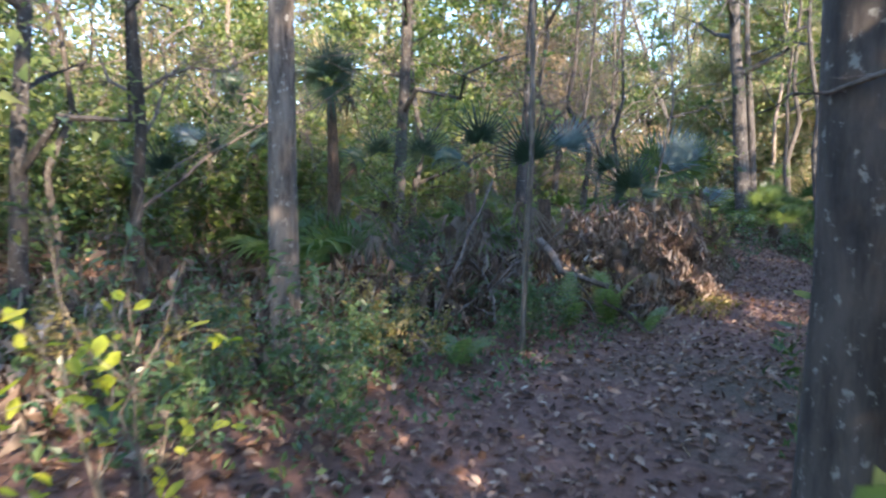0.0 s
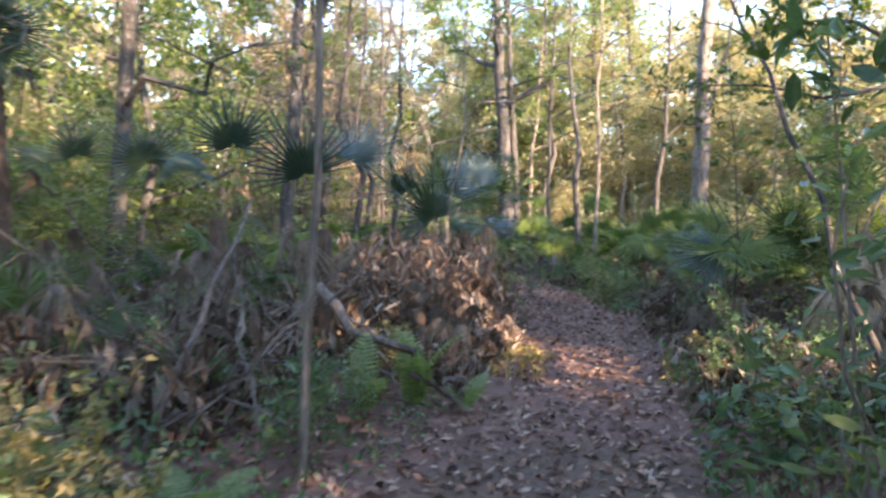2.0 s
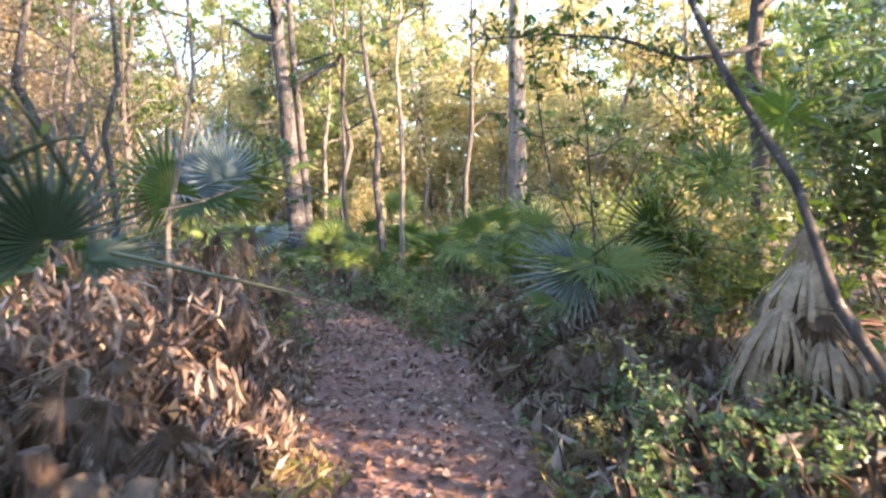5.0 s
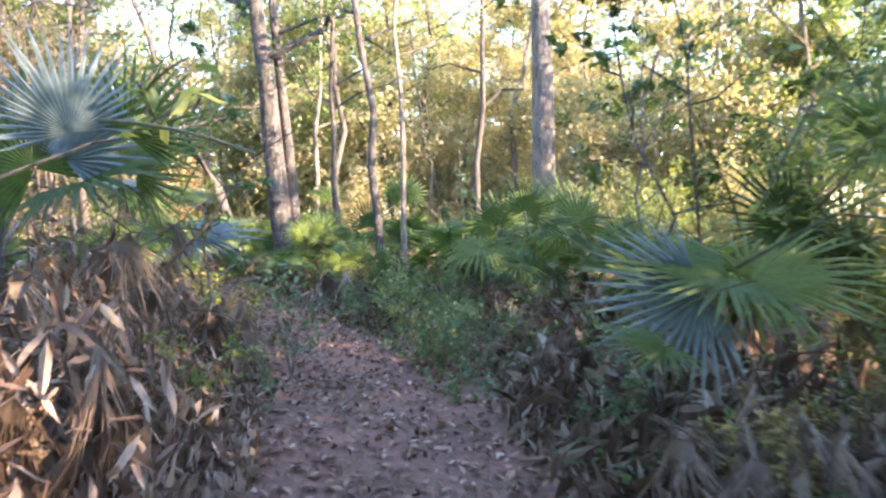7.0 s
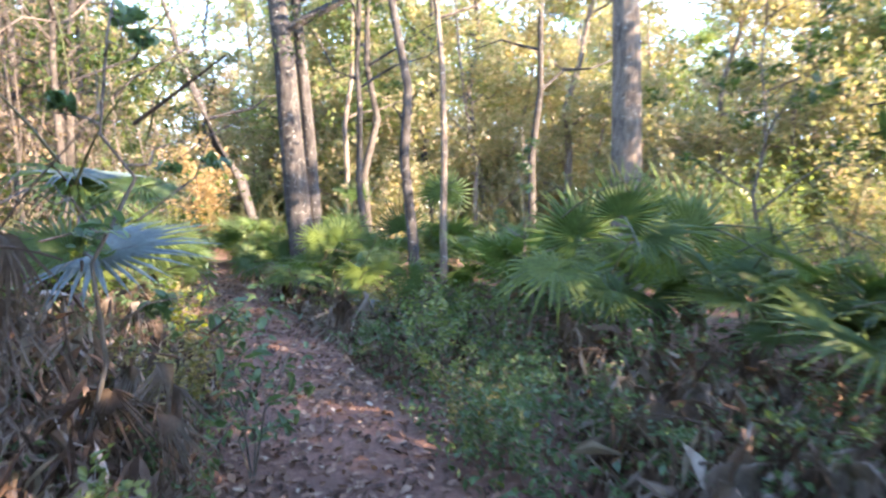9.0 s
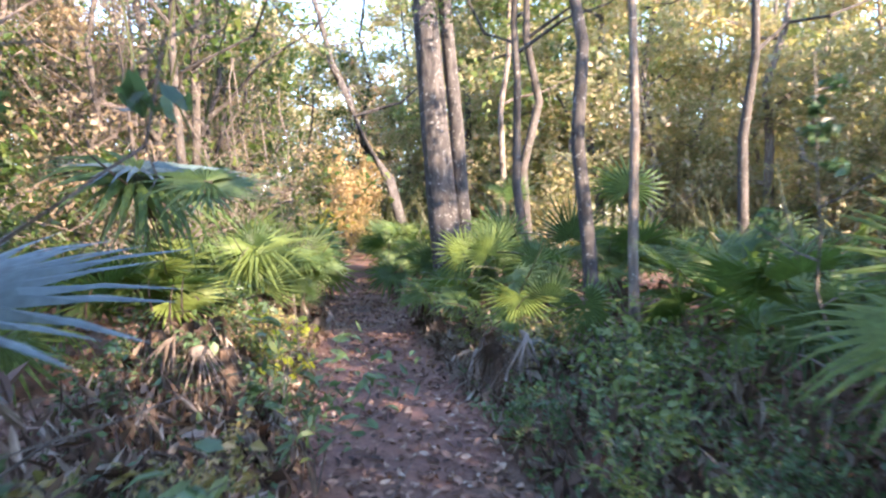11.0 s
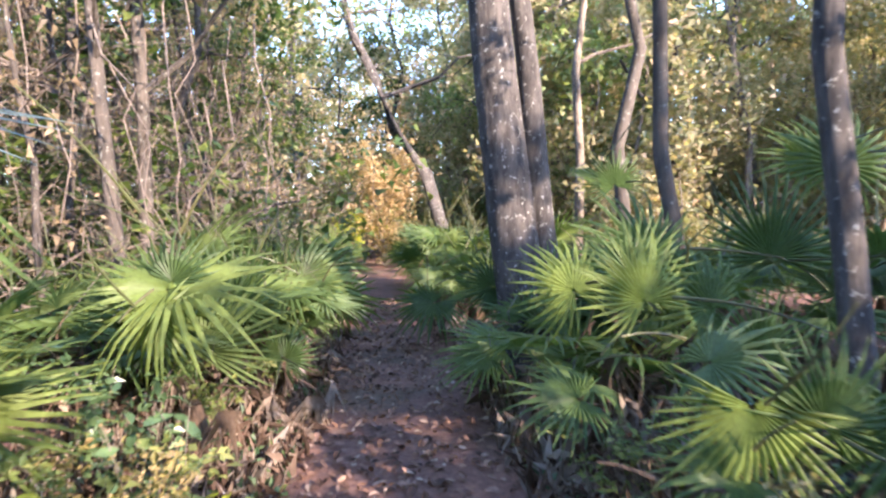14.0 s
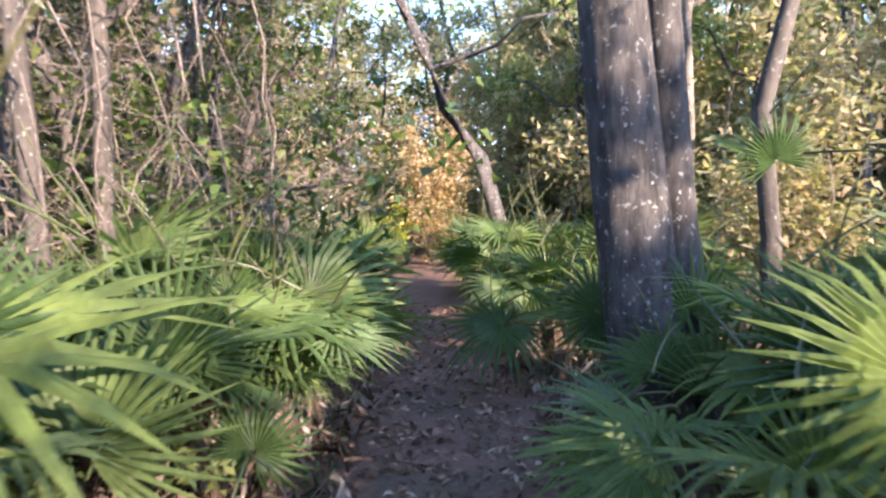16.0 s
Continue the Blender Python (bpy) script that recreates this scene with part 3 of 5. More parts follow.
def forest(n, ok, kinds, lo=0.8, hi=1.3, apart=1.8, clear=2.8, gap=True):
    made = tries = 0
    while made < n and tries < 20000:
        tries += 1
        x, y = R.uniform(-38, 30), R.uniform(-28, 55)
        if not ok(x, y) or way_distance(x, y) < clear or any(math.hypot(x - a, y - b) < apart for a, b in taken) or (gap and sun_gap(x, y)):
            continue
        taken.append((x, y))
        s = R.uniform(lo, hi)
        kind, turn = KINDS[kinds[int(R.integers(len(kinds)))]], R.uniform(0, 360)
        made += 1
        if not sun_gap(x, y, GLADES):
            copy_thing(kind, pose(x, y, ground_z(x, y) - 0.05, 0, 0, turn) @ Matrix.Scale(s, 4))


forest(40, lambda x, y: -16 < x < 14 and 20 < y < 42 and x > -8 - (y - 24) * 0.3, [0, 0, 3, 5, 0])
forest(42, lambda x, y: -34 < x < -9 and 4 < y < 46, [2, 4, 3, 4, 6], 0.8, 1.15, 2.2, 3.2)
forest(12, lambda x, y: -14 < x < -7 and 9 < y < 22, [4, 6, 6], 0.7, 1.0, 1.5, 2.6)
forest(22, lambda x, y: -24 < x < -6.5 and -10 < y < 5, [0, 1, 2, 5, 1], 0.7, 1.1)
# Sun-side trees, mostly out of view, added to shade the path from low sun.
forest(36, lambda x, y: 5.5 < x < 11 and -16 < y < 9.5, [5, 1, 1], 0.68, 0.86, 1.3, 3, True)
forest(10, lambda x, y: -12 < x < 14 and -26 < y < -12, [2, 1], 0.8, 1.1)
forest(14, lambda x, y: 8 < x < 26 and 15 < y < 27, [0, 1, 5], 0.7, 1.1)
forest(30, lambda x, y: (y > 28 or x < -15) and y > 6 and x < 16, [0, 3, 1, 4, 5], 1.25, 1.75, 2.4, 3.5)

# Extra trees added on the sun side to keep sun off mound and floor.
for x, y, k, s in ((5.4, 1.1, 3, 0.9), (5.9, 0.4, 1, 0.74), (6.6, -3.6, 2, 0.8), (6.6, -1.5, 3, 1.1), (5.6, -2.9, 2, 0.7), (5.6, -8.3, 2, 0.75), (8.2, -4.2, 2, 0.9), (6.2, 2.8, 5, 0.88), (7.4, 0.6, 3, 1.05), (7.6, 2.4, 1, 0.85), (6.6, -8.3, 2, 0.8), (8.6, 0.4, 3, 1.1)):
    copy_thing(KINDS[k], pose(x, y, ground_z(x, y) - 0.05, 0, 0, 67 * x) @ Matrix.Scale(s, 4))

for x, y, k, s in ((-11.2, 33.0, 0, 1.3), (-14.5, 34.5, 3, 1.35), (-5.5, 29.8, 0, 1.5), (-3.0, 28.5, 1, 1.6), (-1.0, 28.0, 3, 1.4), (1.8, 27.0, 0, 1.6), (-8.2, 30.0, 1, 1.6), (-19, 33, 3, 1.7)):
    copy_thing(KINDS[k], pose(x, y, -0.05, 0, 0, 83 * x) @ Matrix.Scale(s, 4))

# ---- bare twiggy trees ----
def bare_tree(x, y, seed, h=6.0, r=0.06, label="bare grey-brown tree with many fine twigs"):
    rng = np.random.default_rng(seed)
    base = new("bare_tree")
    base.location = (x, y, ground_z(x, y) - 0.03)
    tagged(base, label, "tree", "bare trees")
    pts = wander(rng, (0, 0, 0), (rng.normal() * 0.5, rng.normal() * 0.5, h), 8, 0.10)
    v, f = tube(pts, [r * (1.1 - 0.9 * i / 7) for i in range(8)], 7)
    part("trunk", mesh_of("trunk", v, f, M_BARK_DARK, True), base)
    ends = []
    for i in range(13):
        t = rng.uniform(0.15, 0.98)
        k = min(int(t * 7), 6)
        p = pts[k].lerp(pts[k + 1], t * 7 - k)
        az, ln = i * 2.4 + rng.uniform(-0.5, 0.5), h * 0.30 * (1.15 - 0.7 * t) * rng.uniform(0.7, 1.3)
        tip = p + Vector((math.cos(az) * ln, math.sin(az) * ln, ln * rng.uniform(-0.1, 0.9)))
        lp = wander(rng, p, tip, 6, 0.06 * ln)
        bag = Bag()
        lr = r * 0.32 * (1.1 - t) + 0.004
        bag.add(tube(lp, [lr * (1 - 0.8 * q / 5) for q in range(6)], 5))
        for q in range(8):
            a = lp[1 + q % 5].copy()
            e = a + (tip - p).normalized() * ln * 0.25 + Vector(rng.normal(size=3)) * ln * 0.22
            tw = wander(rng, a, e, 4, 0.04 * ln)
            bag.add(tube(tw, [lr * 0.4, lr * 0.3, lr * 0.22, lr * 0.12], 3))
            for g in range(4):
                a2 = tw[1 + g % 3]
                e2 = a2 + Vector(rng.normal(size=3)) * ln * 0.16
                bag.add(tube([a2, a2.lerp(e2, 0.5) + Vector(rng.normal(size=3)) * 0.02, e2], [lr * 0.2, lr * 0.15, lr * 0.08], 3))
                ends.append(e2)
        part("limb", mesh_of("limb", bag.v, bag.f, M_TWIG), base)
    few = [e for e in ends if rng.uniform() < 0.5]
    part("foliage", leaf_soup("foliage", few, 0.07, M_DRYLEAF, rng, 0.3, 0.5, 0.2), base)
    return base


BARE = [bare_tree(60 + 5 * i, -70, 300 + i, 5.5 + i * 0.8, 0.05 + 0.01 * i) for i in range(3)]
BR = np.random.default_rng(44)
for x0, x1, y0, y1, n, clear in ((-10.5, -6.3, 12.6, 18, 9, 2.6), (-14, -8.5, 17, 25, 9, 2.6), (-7, 3, 18.5, 25, 9, 3.0), (-8, -4.5, -3, 3.5, 3, 3.2), (2.6, 5, 7, 10, 2, 2.8), (-6, -3.2, 4, 9, 6, 2.4)):
    for x, y in scatter(BR, n, clear, 9, (x0, x1, y0, y1)):
        turn, s = BR.uniform(0, 360), BR.uniform(0.7, 1.15)
        if not sun_gap(x, y, GLADES[4:]):
            copy_thing(BARE[int(BR.integers(3))], pose(x, y, ground_z(x, y) - 0.03, 0, 0, turn) @ Matrix.Scale(s, 4))

# ---- bushes ----
def bush(x, y, seed, h=1.4, w=0.8, leaves=700, size=0.10, mat=None, stems=5, label="leafy green bush beside the path", name="bush", group="bushes", fine=False, slim=0.45, per=22, far=False):
    rng = np.random.default_rng(seed)
    base = new(name)
    base.location = (x, y, ground_z(x, y))
    tagged(base, label, "bush", group)
    cen = []
    for i in range(stems):
        az = i * 2.4 + rng.uniform(-0.5, 0.5)
        tip = Vector((math.cos(az) * w * rng.uniform(0.3, 0.9), math.sin(az) * w * rng.uniform(0.3, 0.9), h * rng.uniform(0.65, 1.0)))
        pts = wander(rng, (0, 0, -0.02), tip, 5, 0.05 * h)
        bag = Bag()
        sr = min(0.006 * h, 0.015)
        bag.add(tube(pts, [sr, sr * 0.8, sr * 0.7, sr * 0.5, sr * 0.3], 5))
        m = leaves // stems
        k = max(2, m // per)
        for c in range(k):
            s = pts[1].lerp(pts[4], rng.uniform(0, 1.0))
            e = s + Vector(rng.normal(size=3)) * w * 0.35 + Vector((0, 0, 0.1))
            bag.add(tube([s, s.lerp(e, 0.5) + Vector((0, 0, 0.02)), e], [0.003, 0.0025, 0.001], 3))
            t = rng.uniform(0.15, 1.1, max(2, m // k))[:, None]
            cen.append(np.array(s) * (1 - t) + np.array(e) * t + rng.normal(size=(len(t), 3)) * size * 0.55)
        part("stem", mesh_of("stem", bag.v, bag.f, M_STEM), base)
    part("foliage", leaf_soup("foliage", np.concatenate(cen), size, mat or M_SHRUB, rng, 0.15, slim, 0.45, fine, far=far), base)
    return base


bush(-11.9, 27.6, 900, 4.2, 1.3, 5200, 0.15, M_RUST, 9, "sunlit rust-orange bush at the end of the path")
bush(-12.9, 27.0, 901, 1.6, 0.9, 1300, 0.13, M_YELLOW, 6, "low yellow sunlit shrub before a rusty bush")
bush(-11.0, 26.9, 902, 1.5, 0.8, 1000, 0.12, M_GRASS, 6, "low straw-coloured shrub before a rusty bush")
# broad-leaved shrubs close to the walk
# This shrub's yellow is sunlight put into the leaf colour.
bush(-0.95, -5.0, 910, 1.35, 0.4, 60, 0.085, M_YELLOW, 5, "shrub near the path, leaves coloured yellow-green as if sunlit", fine=True, slim=0.6, per=6)
bush(-1.35, -4.6, 911, 0.8, 0.4, 110, 0.10, M_SHRUB, 5, "low shrub with broad blue-green leaves", fine=True, slim=0.5, per=8)
bush(-1.6, -3.6, 912, 0.95, 0.45, 120, 0.09, M_SHRUB, 6, "green shrub with broad pointed leaves", fine=True, slim=0.42, per=9)
bush(-2.5, -4.3, 917, 1.5, 0.55, 130, 0.09, M_SHRUB, 6, "green shrub with broad pointed leaves", fine=True, slim=0.42, per=9)
bush(1.2, -1.15, 913, 2.4, 0.5, 210, 0.11, M_SHRUB, 5, "tall open shrub with broad dark leaves", fine=True, slim=0.42, per=10)
bush(0.85, -2.2, 914, 0.9, 0.35, 120, 0.08, M_OAK, 5, "small dark shrub at the path edge", fine=True, per=8)
bush(0.95, -0.5, 915, 0.5, 0.5, 150, 0.12, M_SHRUB, 6, "low shrub with broad green leaves", fine=True, slim=0.6, per=8)
bush(1.5, 0.2, 916, 0.45, 0.5, 150, 0.12, M_SHRUB, 6, "low shrub with broad green leaves", fine=True, slim=0.6, per=8)
bush(2.75, 3.6, 918, 1.5, 0.5, 260, 0.10, M_YELLOW, 6, "sunlit yellow-green shrub behind a dry palm skirt", fine=True)
bush(-3.7, 9.85, 919, 0.75, 0.3, 45, 0.075, M_YELLOW, 4, "small plant with round yellow leaves", fine=True, slim=0.9, per=6)
bush(-3.45, 9.2, 920, 0.5, 0.4, 90, 0.08, M_SHRUB, 5, "low leafy plant in dry debris", fine=True, slim=0.7, per=6)
bush(-1.7, 6.6, 921, 1.1, 0.45, 150, 0.09, M_SHRUB, 5, "leafy shrub leaning over the path edge", fine=True, per=8)
bush(-2.6, 8.5, 922, 1.1, 0.5, 170, 0.09, M_SHRUB, 5, "leafy shrub on the brown bank", fine=True, per=8)
bush(-1.15, 9.95, 924, 0.45, 0.40, 240, 0.075, M_FERN, 6, "low light-green plant with broad leaves by the path", fine=True, slim=0.6, per=8)
bush(-0.85, 9.45, 925, 0.50, 0.42, 260, 0.075, M_FERN, 6, "low light-green plant with broad leaves by the path", fine=True, slim=0.6, per=8)
bush(-0.55, 10.1, 926, 0.55, 0.42, 260, 0.07, M_FERN, 6, "low light-green plant with broad leaves by the path", fine=True, slim=0.6, per=8)
bush(-1.15, 10.65, 929, 0.50, 0.40, 260, 0.07, M_FERN, 6, "low light-green plant with broad leaves by the path", fine=True, slim=0.6, per=8)
bush(-0.75, 10.75, 930, 0.60, 0.42, 260, 0.07, M_FERN, 6, "low light-green plant with broad leaves by the path", fine=True, slim=0.6, per=8)
bush(-0.95, 11.25, 931, 0.60, 0.42, 260, 0.07, M_FERN, 6, "low light-green plant with broad leaves by the path", fine=True, slim=0.6, per=8)
bush(-3.95, 10.3, 927, 0.55, 0.35, 60, 0.085, M_YELLOW, 5, "small plant with round yellow leaves", fine=True, slim=0.9, per=5)
bush(-4.45, 10.75, 928, 0.65, 0.40, 120, 0.09, M_SHRUB, 5, "low leafy plant in dry debris", fine=True, slim=0.6, per=6)

bush(1.5, -4.5, 923, 1.9, 0.22, 26, 0.14, M_LIME, 3, "slender shrub with large yellow-green leaves by the path", fine=True, slim=0.6, per=4)
UNDER = [bush(60 + 4 * i, -50, 200 + i, 2.4, 1.2, 2700, 0.11, m, 4, lab, group="undergrowth", far=True)
         for i, (m, lab) in enumerate([(M_GOLD, "golden sunlit undergrowth bush"), (M_LIME, "yellow-green sunlit undergrowth bush"), (M_SHRUB, "dense green undergrowth bush"), (M_OAK, "dark green undergrowth bush"),
                                       (M_DRYLEAF, "dry rusty undergrowth bush")])]
LOW = [bush(60 + 3 * i, -40, 230 + i, 0.75, 0.42, 420, 0.062, m, 3, lab, group="low plants", slim=0.55)
       for i, (m, lab) in enumerate([(M_SHRUB, "low green leafy plant by the path"), (M_LIME, "low yellow-green leafy plant"), (M_SHRUB, "low green plant with many small leaves"), (M_GRASS, "low fading straw-coloured plant")])]


def undergrowth(n, ok, kinds, lo=0.7, hi=1.4, clear=2.2, src=None, box=(-30, 22, -14, 42)):
    made = 0
    src = src or UNDER
    while made < n:
        x, y = R.uniform(box[0], box[1]), R.uniform(box[2], box[3])
        if not ok(x, y) or way_distance(x, y) < clear:
            continue
        plant, turn, s = src[kinds[int(R.integers(len(kinds)))]], R.uniform(0, 360), R.uniform(lo, hi)
        made += 1
        if not sun_gap(x, y, GLADES[4:]):
            copy_thing(plant, pose(x, y, ground_z(x, y) - 0.02, 0, 0, turn) @ Matrix.Scale(s, 4))


# Oversized bushes added as a sun screen: path shaded, fans beyond still lit.
for x, y, s in ((6.0, 7.7, 1.9), (6.8, 6.9, 1.95), (7.4, 7.9, 2.0), (6.3, 8.6, 1.8)):
    copy_thing(UNDER[2], pose(x, y, ground_z(x, y) - 0.02, 0, 0, 50 * x) @ Matrix.Scale(s, 4))
undergrowth(66, lambda x, y: -12 < x < 12 and 18.5 < y < 34, [0, 0, 1, 0], 0.7, 1.9, 3)
undergrowth(60, lambda x, y: -26 < x < -7.5 and 3 < y < 34, [3, 4, 0, 3, 1], 0.7, 1.5, 2.6)
undergrowth(14, lambda x, y: -20 < x < -10.5 and 24 < y < 36, [0, 1, 4], 1.0, 1.7, 1.5)
undergrowth(28, lambda x, y: -16 < x < -5.0 and -8 < y < 4, [1, 2, 3, 0])
undergrowth(26, lambda x, y: 4 < x < 14 and -8 < y < 20, [2, 0, 1])
undergrowth(20, lambda x, y: 2.2 < x < 5 and 5 < y < 20, [2, 0, 1], 0.45, 0.9)
undergrowth(34, lambda x, y: x > -0.9 - max(0, y - 6) * 0.75 and way_distance(x, y) < 3.0, [0, 2, 0], 0.4, 0.72, 0.75, LOW, (-6, 4, 6.2, 9.8))
undergrowth(26, lambda x, y: x < -0.5 and way_distance(x, y) < 2.4, [0, 1, 3, 2], 0.5, 0.95, 0.75, LOW, (-8, 0, 5, 12))
undergrowth(22, lambda x, y: x > 0.2 and way_distance(x, y) < 3, [0, 2, 3], 0.4, 0.8, 0.9, LOW, (0, 4, -2, 5))
undergrowth(24, lambda x, y: x < 0 and way_distance(x, y) < 3.6, [0, 2, 3, 3], 0.4, 0.9, 1.2, LOW, (-5, 0, -5, 2))


# ---- palmettos by the path ----
def fans(x, y, seed, spec, label, trunk=0.3, name="saw_palmetto"):
    """A palmetto with placed fronds: hub, axis, facing, size, kind."""
    rng = np.random.default_rng(seed)
    base = new(name)
    gz = ground_z(x, y)
    base.location = (x, y, gz)
    tagged(base, label, "palmetto", "palmettos along the path")
    v, f = tube([(0, 0, -0.05), (0.03, 0.01, trunk * 0.5), (0, 0, trunk)], [0.09, 0.085, 0.06], 8)
    v = [p + Vector((noise.noise(p * 14), noise.noise(p * 14 + Vector((5, 0, 0))), 0)) * 0.03 for p in v]
    part("stem", mesh_of("stem", v, f, M_FIBRE), base)
    for hub, axis, face, s, me in spec:
        frond(base, Vector(hub) - Vector((0, 0, gz)), axis, face, s, me, rng, (0, 0, trunk))
    for i in range(3):
        az = rng.uniform(0, 6.28)
        hub = Vector((math.cos(az) * 0.25, math.sin(az) * 0.25, trunk * rng.uniform(0.6, 1.0) + 0.15))
        frond(base, hub, (math.cos(az), math.sin(az), -rng.uniform(0.8, 2.0)), (math.cos(az), math.sin(az), 0.6), rng.uniform(0.6, 0.9), FANS_DEAD, rng, (0, 0, trunk * 0.8), "dry brown drooping frond")
    return base


# The dark fans in these clumps carry shade in their own colour.
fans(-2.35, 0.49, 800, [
    ((0.09, -0.45, 1.70), (-0.20, -0.17, 0.96), (0.56, -0.70, 0.44), 1.05, FANS_SHADED),
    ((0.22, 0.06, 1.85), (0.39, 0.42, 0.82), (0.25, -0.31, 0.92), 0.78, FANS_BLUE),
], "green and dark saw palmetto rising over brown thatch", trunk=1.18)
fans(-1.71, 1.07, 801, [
    ((0.20, -0.21, 1.41), (-0.23, -0.38, 0.90), (0.56, -0.70, 0.44), 0.91, FANS_SHADED),
    ((-0.08, -0.15, 1.62), (-0.45, -0.25, 0.86), (0.56, -0.70, 0.44), 0.69, FANS_SHADED),
    ((0.35, -0.22, 1.35), (0.92, 0.38, 0.12), (0.25, -0.31, 0.92), 0.57, FANS_SHADED),
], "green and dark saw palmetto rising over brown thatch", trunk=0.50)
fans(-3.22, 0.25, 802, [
    ((0.18, -0.03, 1.94), (-0.07, -0.06, 1.00), (0.56, -0.70, 0.44), 0.86, FANS_SHADED),
    ((0.14, -0.35, 1.71), (-0.54, -0.76, 0.35), (0.25, -0.31, 0.92), 0.69, FANS_SHADED),
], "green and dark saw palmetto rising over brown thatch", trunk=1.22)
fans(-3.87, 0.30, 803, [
    ((0.07, -0.20, 1.79), (-0.33, -0.15, 0.93), (0.56, -0.70, 0.44), 0.80, FANS_SHADED),
    ((0.24, -0.19, 1.72), (0.75, 0.42, 0.51), (0.25, -0.31, 0.92), 0.74, FANS_SHADED),
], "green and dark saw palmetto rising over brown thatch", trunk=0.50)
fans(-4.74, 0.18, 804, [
    ((0.24, -0.12, 1.84), (-0.20, -0.04, 0.98), (0.56, -0.70, 0.44), 0.67, FANS_SHADED),
    ((0.07, -0.27, 1.76), (-0.57, -0.65, 0.50), (0.25, -0.31, 0.92), 0.67, FANS_SHADED),
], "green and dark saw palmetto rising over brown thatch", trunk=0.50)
fans(-1.93, 3.92, 805, [
    ((0.09, -0.31, 1.80), (-0.20, -0.17, 0.96), (0.56, -0.70, 0.44), 0.76, FANS_BLUE),
    ((0.22, -0.08, 1.81), (0.33, 0.38, 0.87), (0.56, -0.70, 0.44), 0.70, FANS),
], "green and dark saw palmetto rising over brown thatch", trunk=0.50)
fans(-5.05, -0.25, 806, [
    ((0.15, -0.14, 2.87), (0.05, -0.08, 1.00), (0.56, -0.70, 0.44), 0.79, FANS_SHADED),
    ((0.07, -0.21, 2.83), (-0.64, -0.75, 0.18), (0.25, -0.31, 0.92), 0.77, FANS_SHADED),
    ((0.23, -0.08, 2.81), (0.79, 0.54, 0.27), (0.56, -0.70, 0.44), 0.77, FANS_SHADED),
    ((0.16, -0.22, 2.78), (-0.35, -0.30, 0.88), (0.56, -0.70, 0.44), 0.72, FANS_SHADED),
    ((0.18, -0.24, 2.76), (0.45, 0.25, 0.85), (0.56, -0.70, 0.44), 0.72, FANS_SHADED),
    ((0.24, -0.22, 2.64), (0.24, -0.29, -0.92), (0.56, -0.70, 0.44), 0.81, FANS_SHADED),
    ((0.10, -0.33, 2.71), (-0.35, -0.73, -0.59), (0.56, -0.70, 0.44), 0.70, FANS_SHADED),
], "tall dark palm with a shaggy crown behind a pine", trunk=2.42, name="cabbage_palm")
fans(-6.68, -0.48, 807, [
    ((0.24, -0.12, 2.77), (-0.64, -0.58, 0.50), (0.25, -0.31, 0.92), 0.78, FANS_SHADED),
    ((0.07, -0.27, 2.65), (0.70, 0.50, 0.51), (0.56, -0.70, 0.44), 0.66, FANS_SHADED),
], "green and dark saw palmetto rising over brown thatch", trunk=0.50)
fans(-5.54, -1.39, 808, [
    ((0.23, -0.23, 1.85), (-0.20, -0.30, 0.93), (0.56, -0.70, 0.44), 0.71, FANS_SHADED),
    ((0.46, -0.04, 1.82), (0.66, 0.36, 0.65), (0.25, -0.31, 0.92), 0.71, FANS_SHADED),
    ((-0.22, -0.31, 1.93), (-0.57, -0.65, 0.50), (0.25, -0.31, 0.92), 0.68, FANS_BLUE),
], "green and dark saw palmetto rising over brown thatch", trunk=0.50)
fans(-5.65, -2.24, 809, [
    ((0.37, -0.15, 1.58), (-0.20, -0.30, 0.93), (0.56, -0.70, 0.44), 0.70, FANS_SHADED),
    ((-0.06, -0.24, 1.64), (-0.62, -0.71, 0.35), (0.25, -0.31, 0.92), 0.67, FANS_SHADED),
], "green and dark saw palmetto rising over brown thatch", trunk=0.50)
fans(1.00, 4.30, 810, [
    ((0.11, -0.18, 1.12), (-0.93, -0.35, 0.11), (0.01, -0.40, 0.92), 1.08, FANS),
    ((-0.05, -0.24, 1.05), (-0.90, -0.33, -0.30), (0.02, -0.91, 0.41), 0.98, FANS_BLUE),
    ((-0.28, -0.45, 0.84), (-0.88, -0.47, 0.03), (0.01, -0.40, 0.92), 0.52, FANS),
    ((0.24, -0.13, 1.09), (0.93, -0.25, 0.26), (0.01, -0.40, 0.92), 1.06, FANS),
], "saw palmetto with broad stiff fans above dry fallen leaves", trunk=0.33)
fans(2.01, 5.39, 811, [
    ((-0.07, -0.18, 1.36), (-0.42, 0.04, 0.91), (0.02, -0.91, 0.41), 0.95, FANS),
    ((0.24, -0.28, 1.16), (-0.16, -0.05, 0.99), (0.02, -0.91, 0.41), 0.67, FANS),
    ((-0.15, -0.28, 1.35), (0.49, -0.23, -0.84), (0.02, -0.91, 0.41), 0.67, FANS),
], "saw palmetto with broad stiff fans above dry fallen leaves", trunk=0.50)
fans(2.70, 5.78, 812, [
    ((0.03, -0.21, 1.96), (-0.97, -0.21, 0.11), (0.02, -0.91, 0.41), 0.92, FANS),
    ((0.03, -0.22, 1.92), (-0.33, 0.04, 0.94), (0.02, -0.91, 0.41), 0.92, FANS),
    ((-0.04, -0.32, 1.87), (0.86, -0.15, 0.49), (0.01, -0.40, 0.92), 0.90, FANS),
], "saw palmetto with broad stiff fans above dry fallen leaves", trunk=0.50)
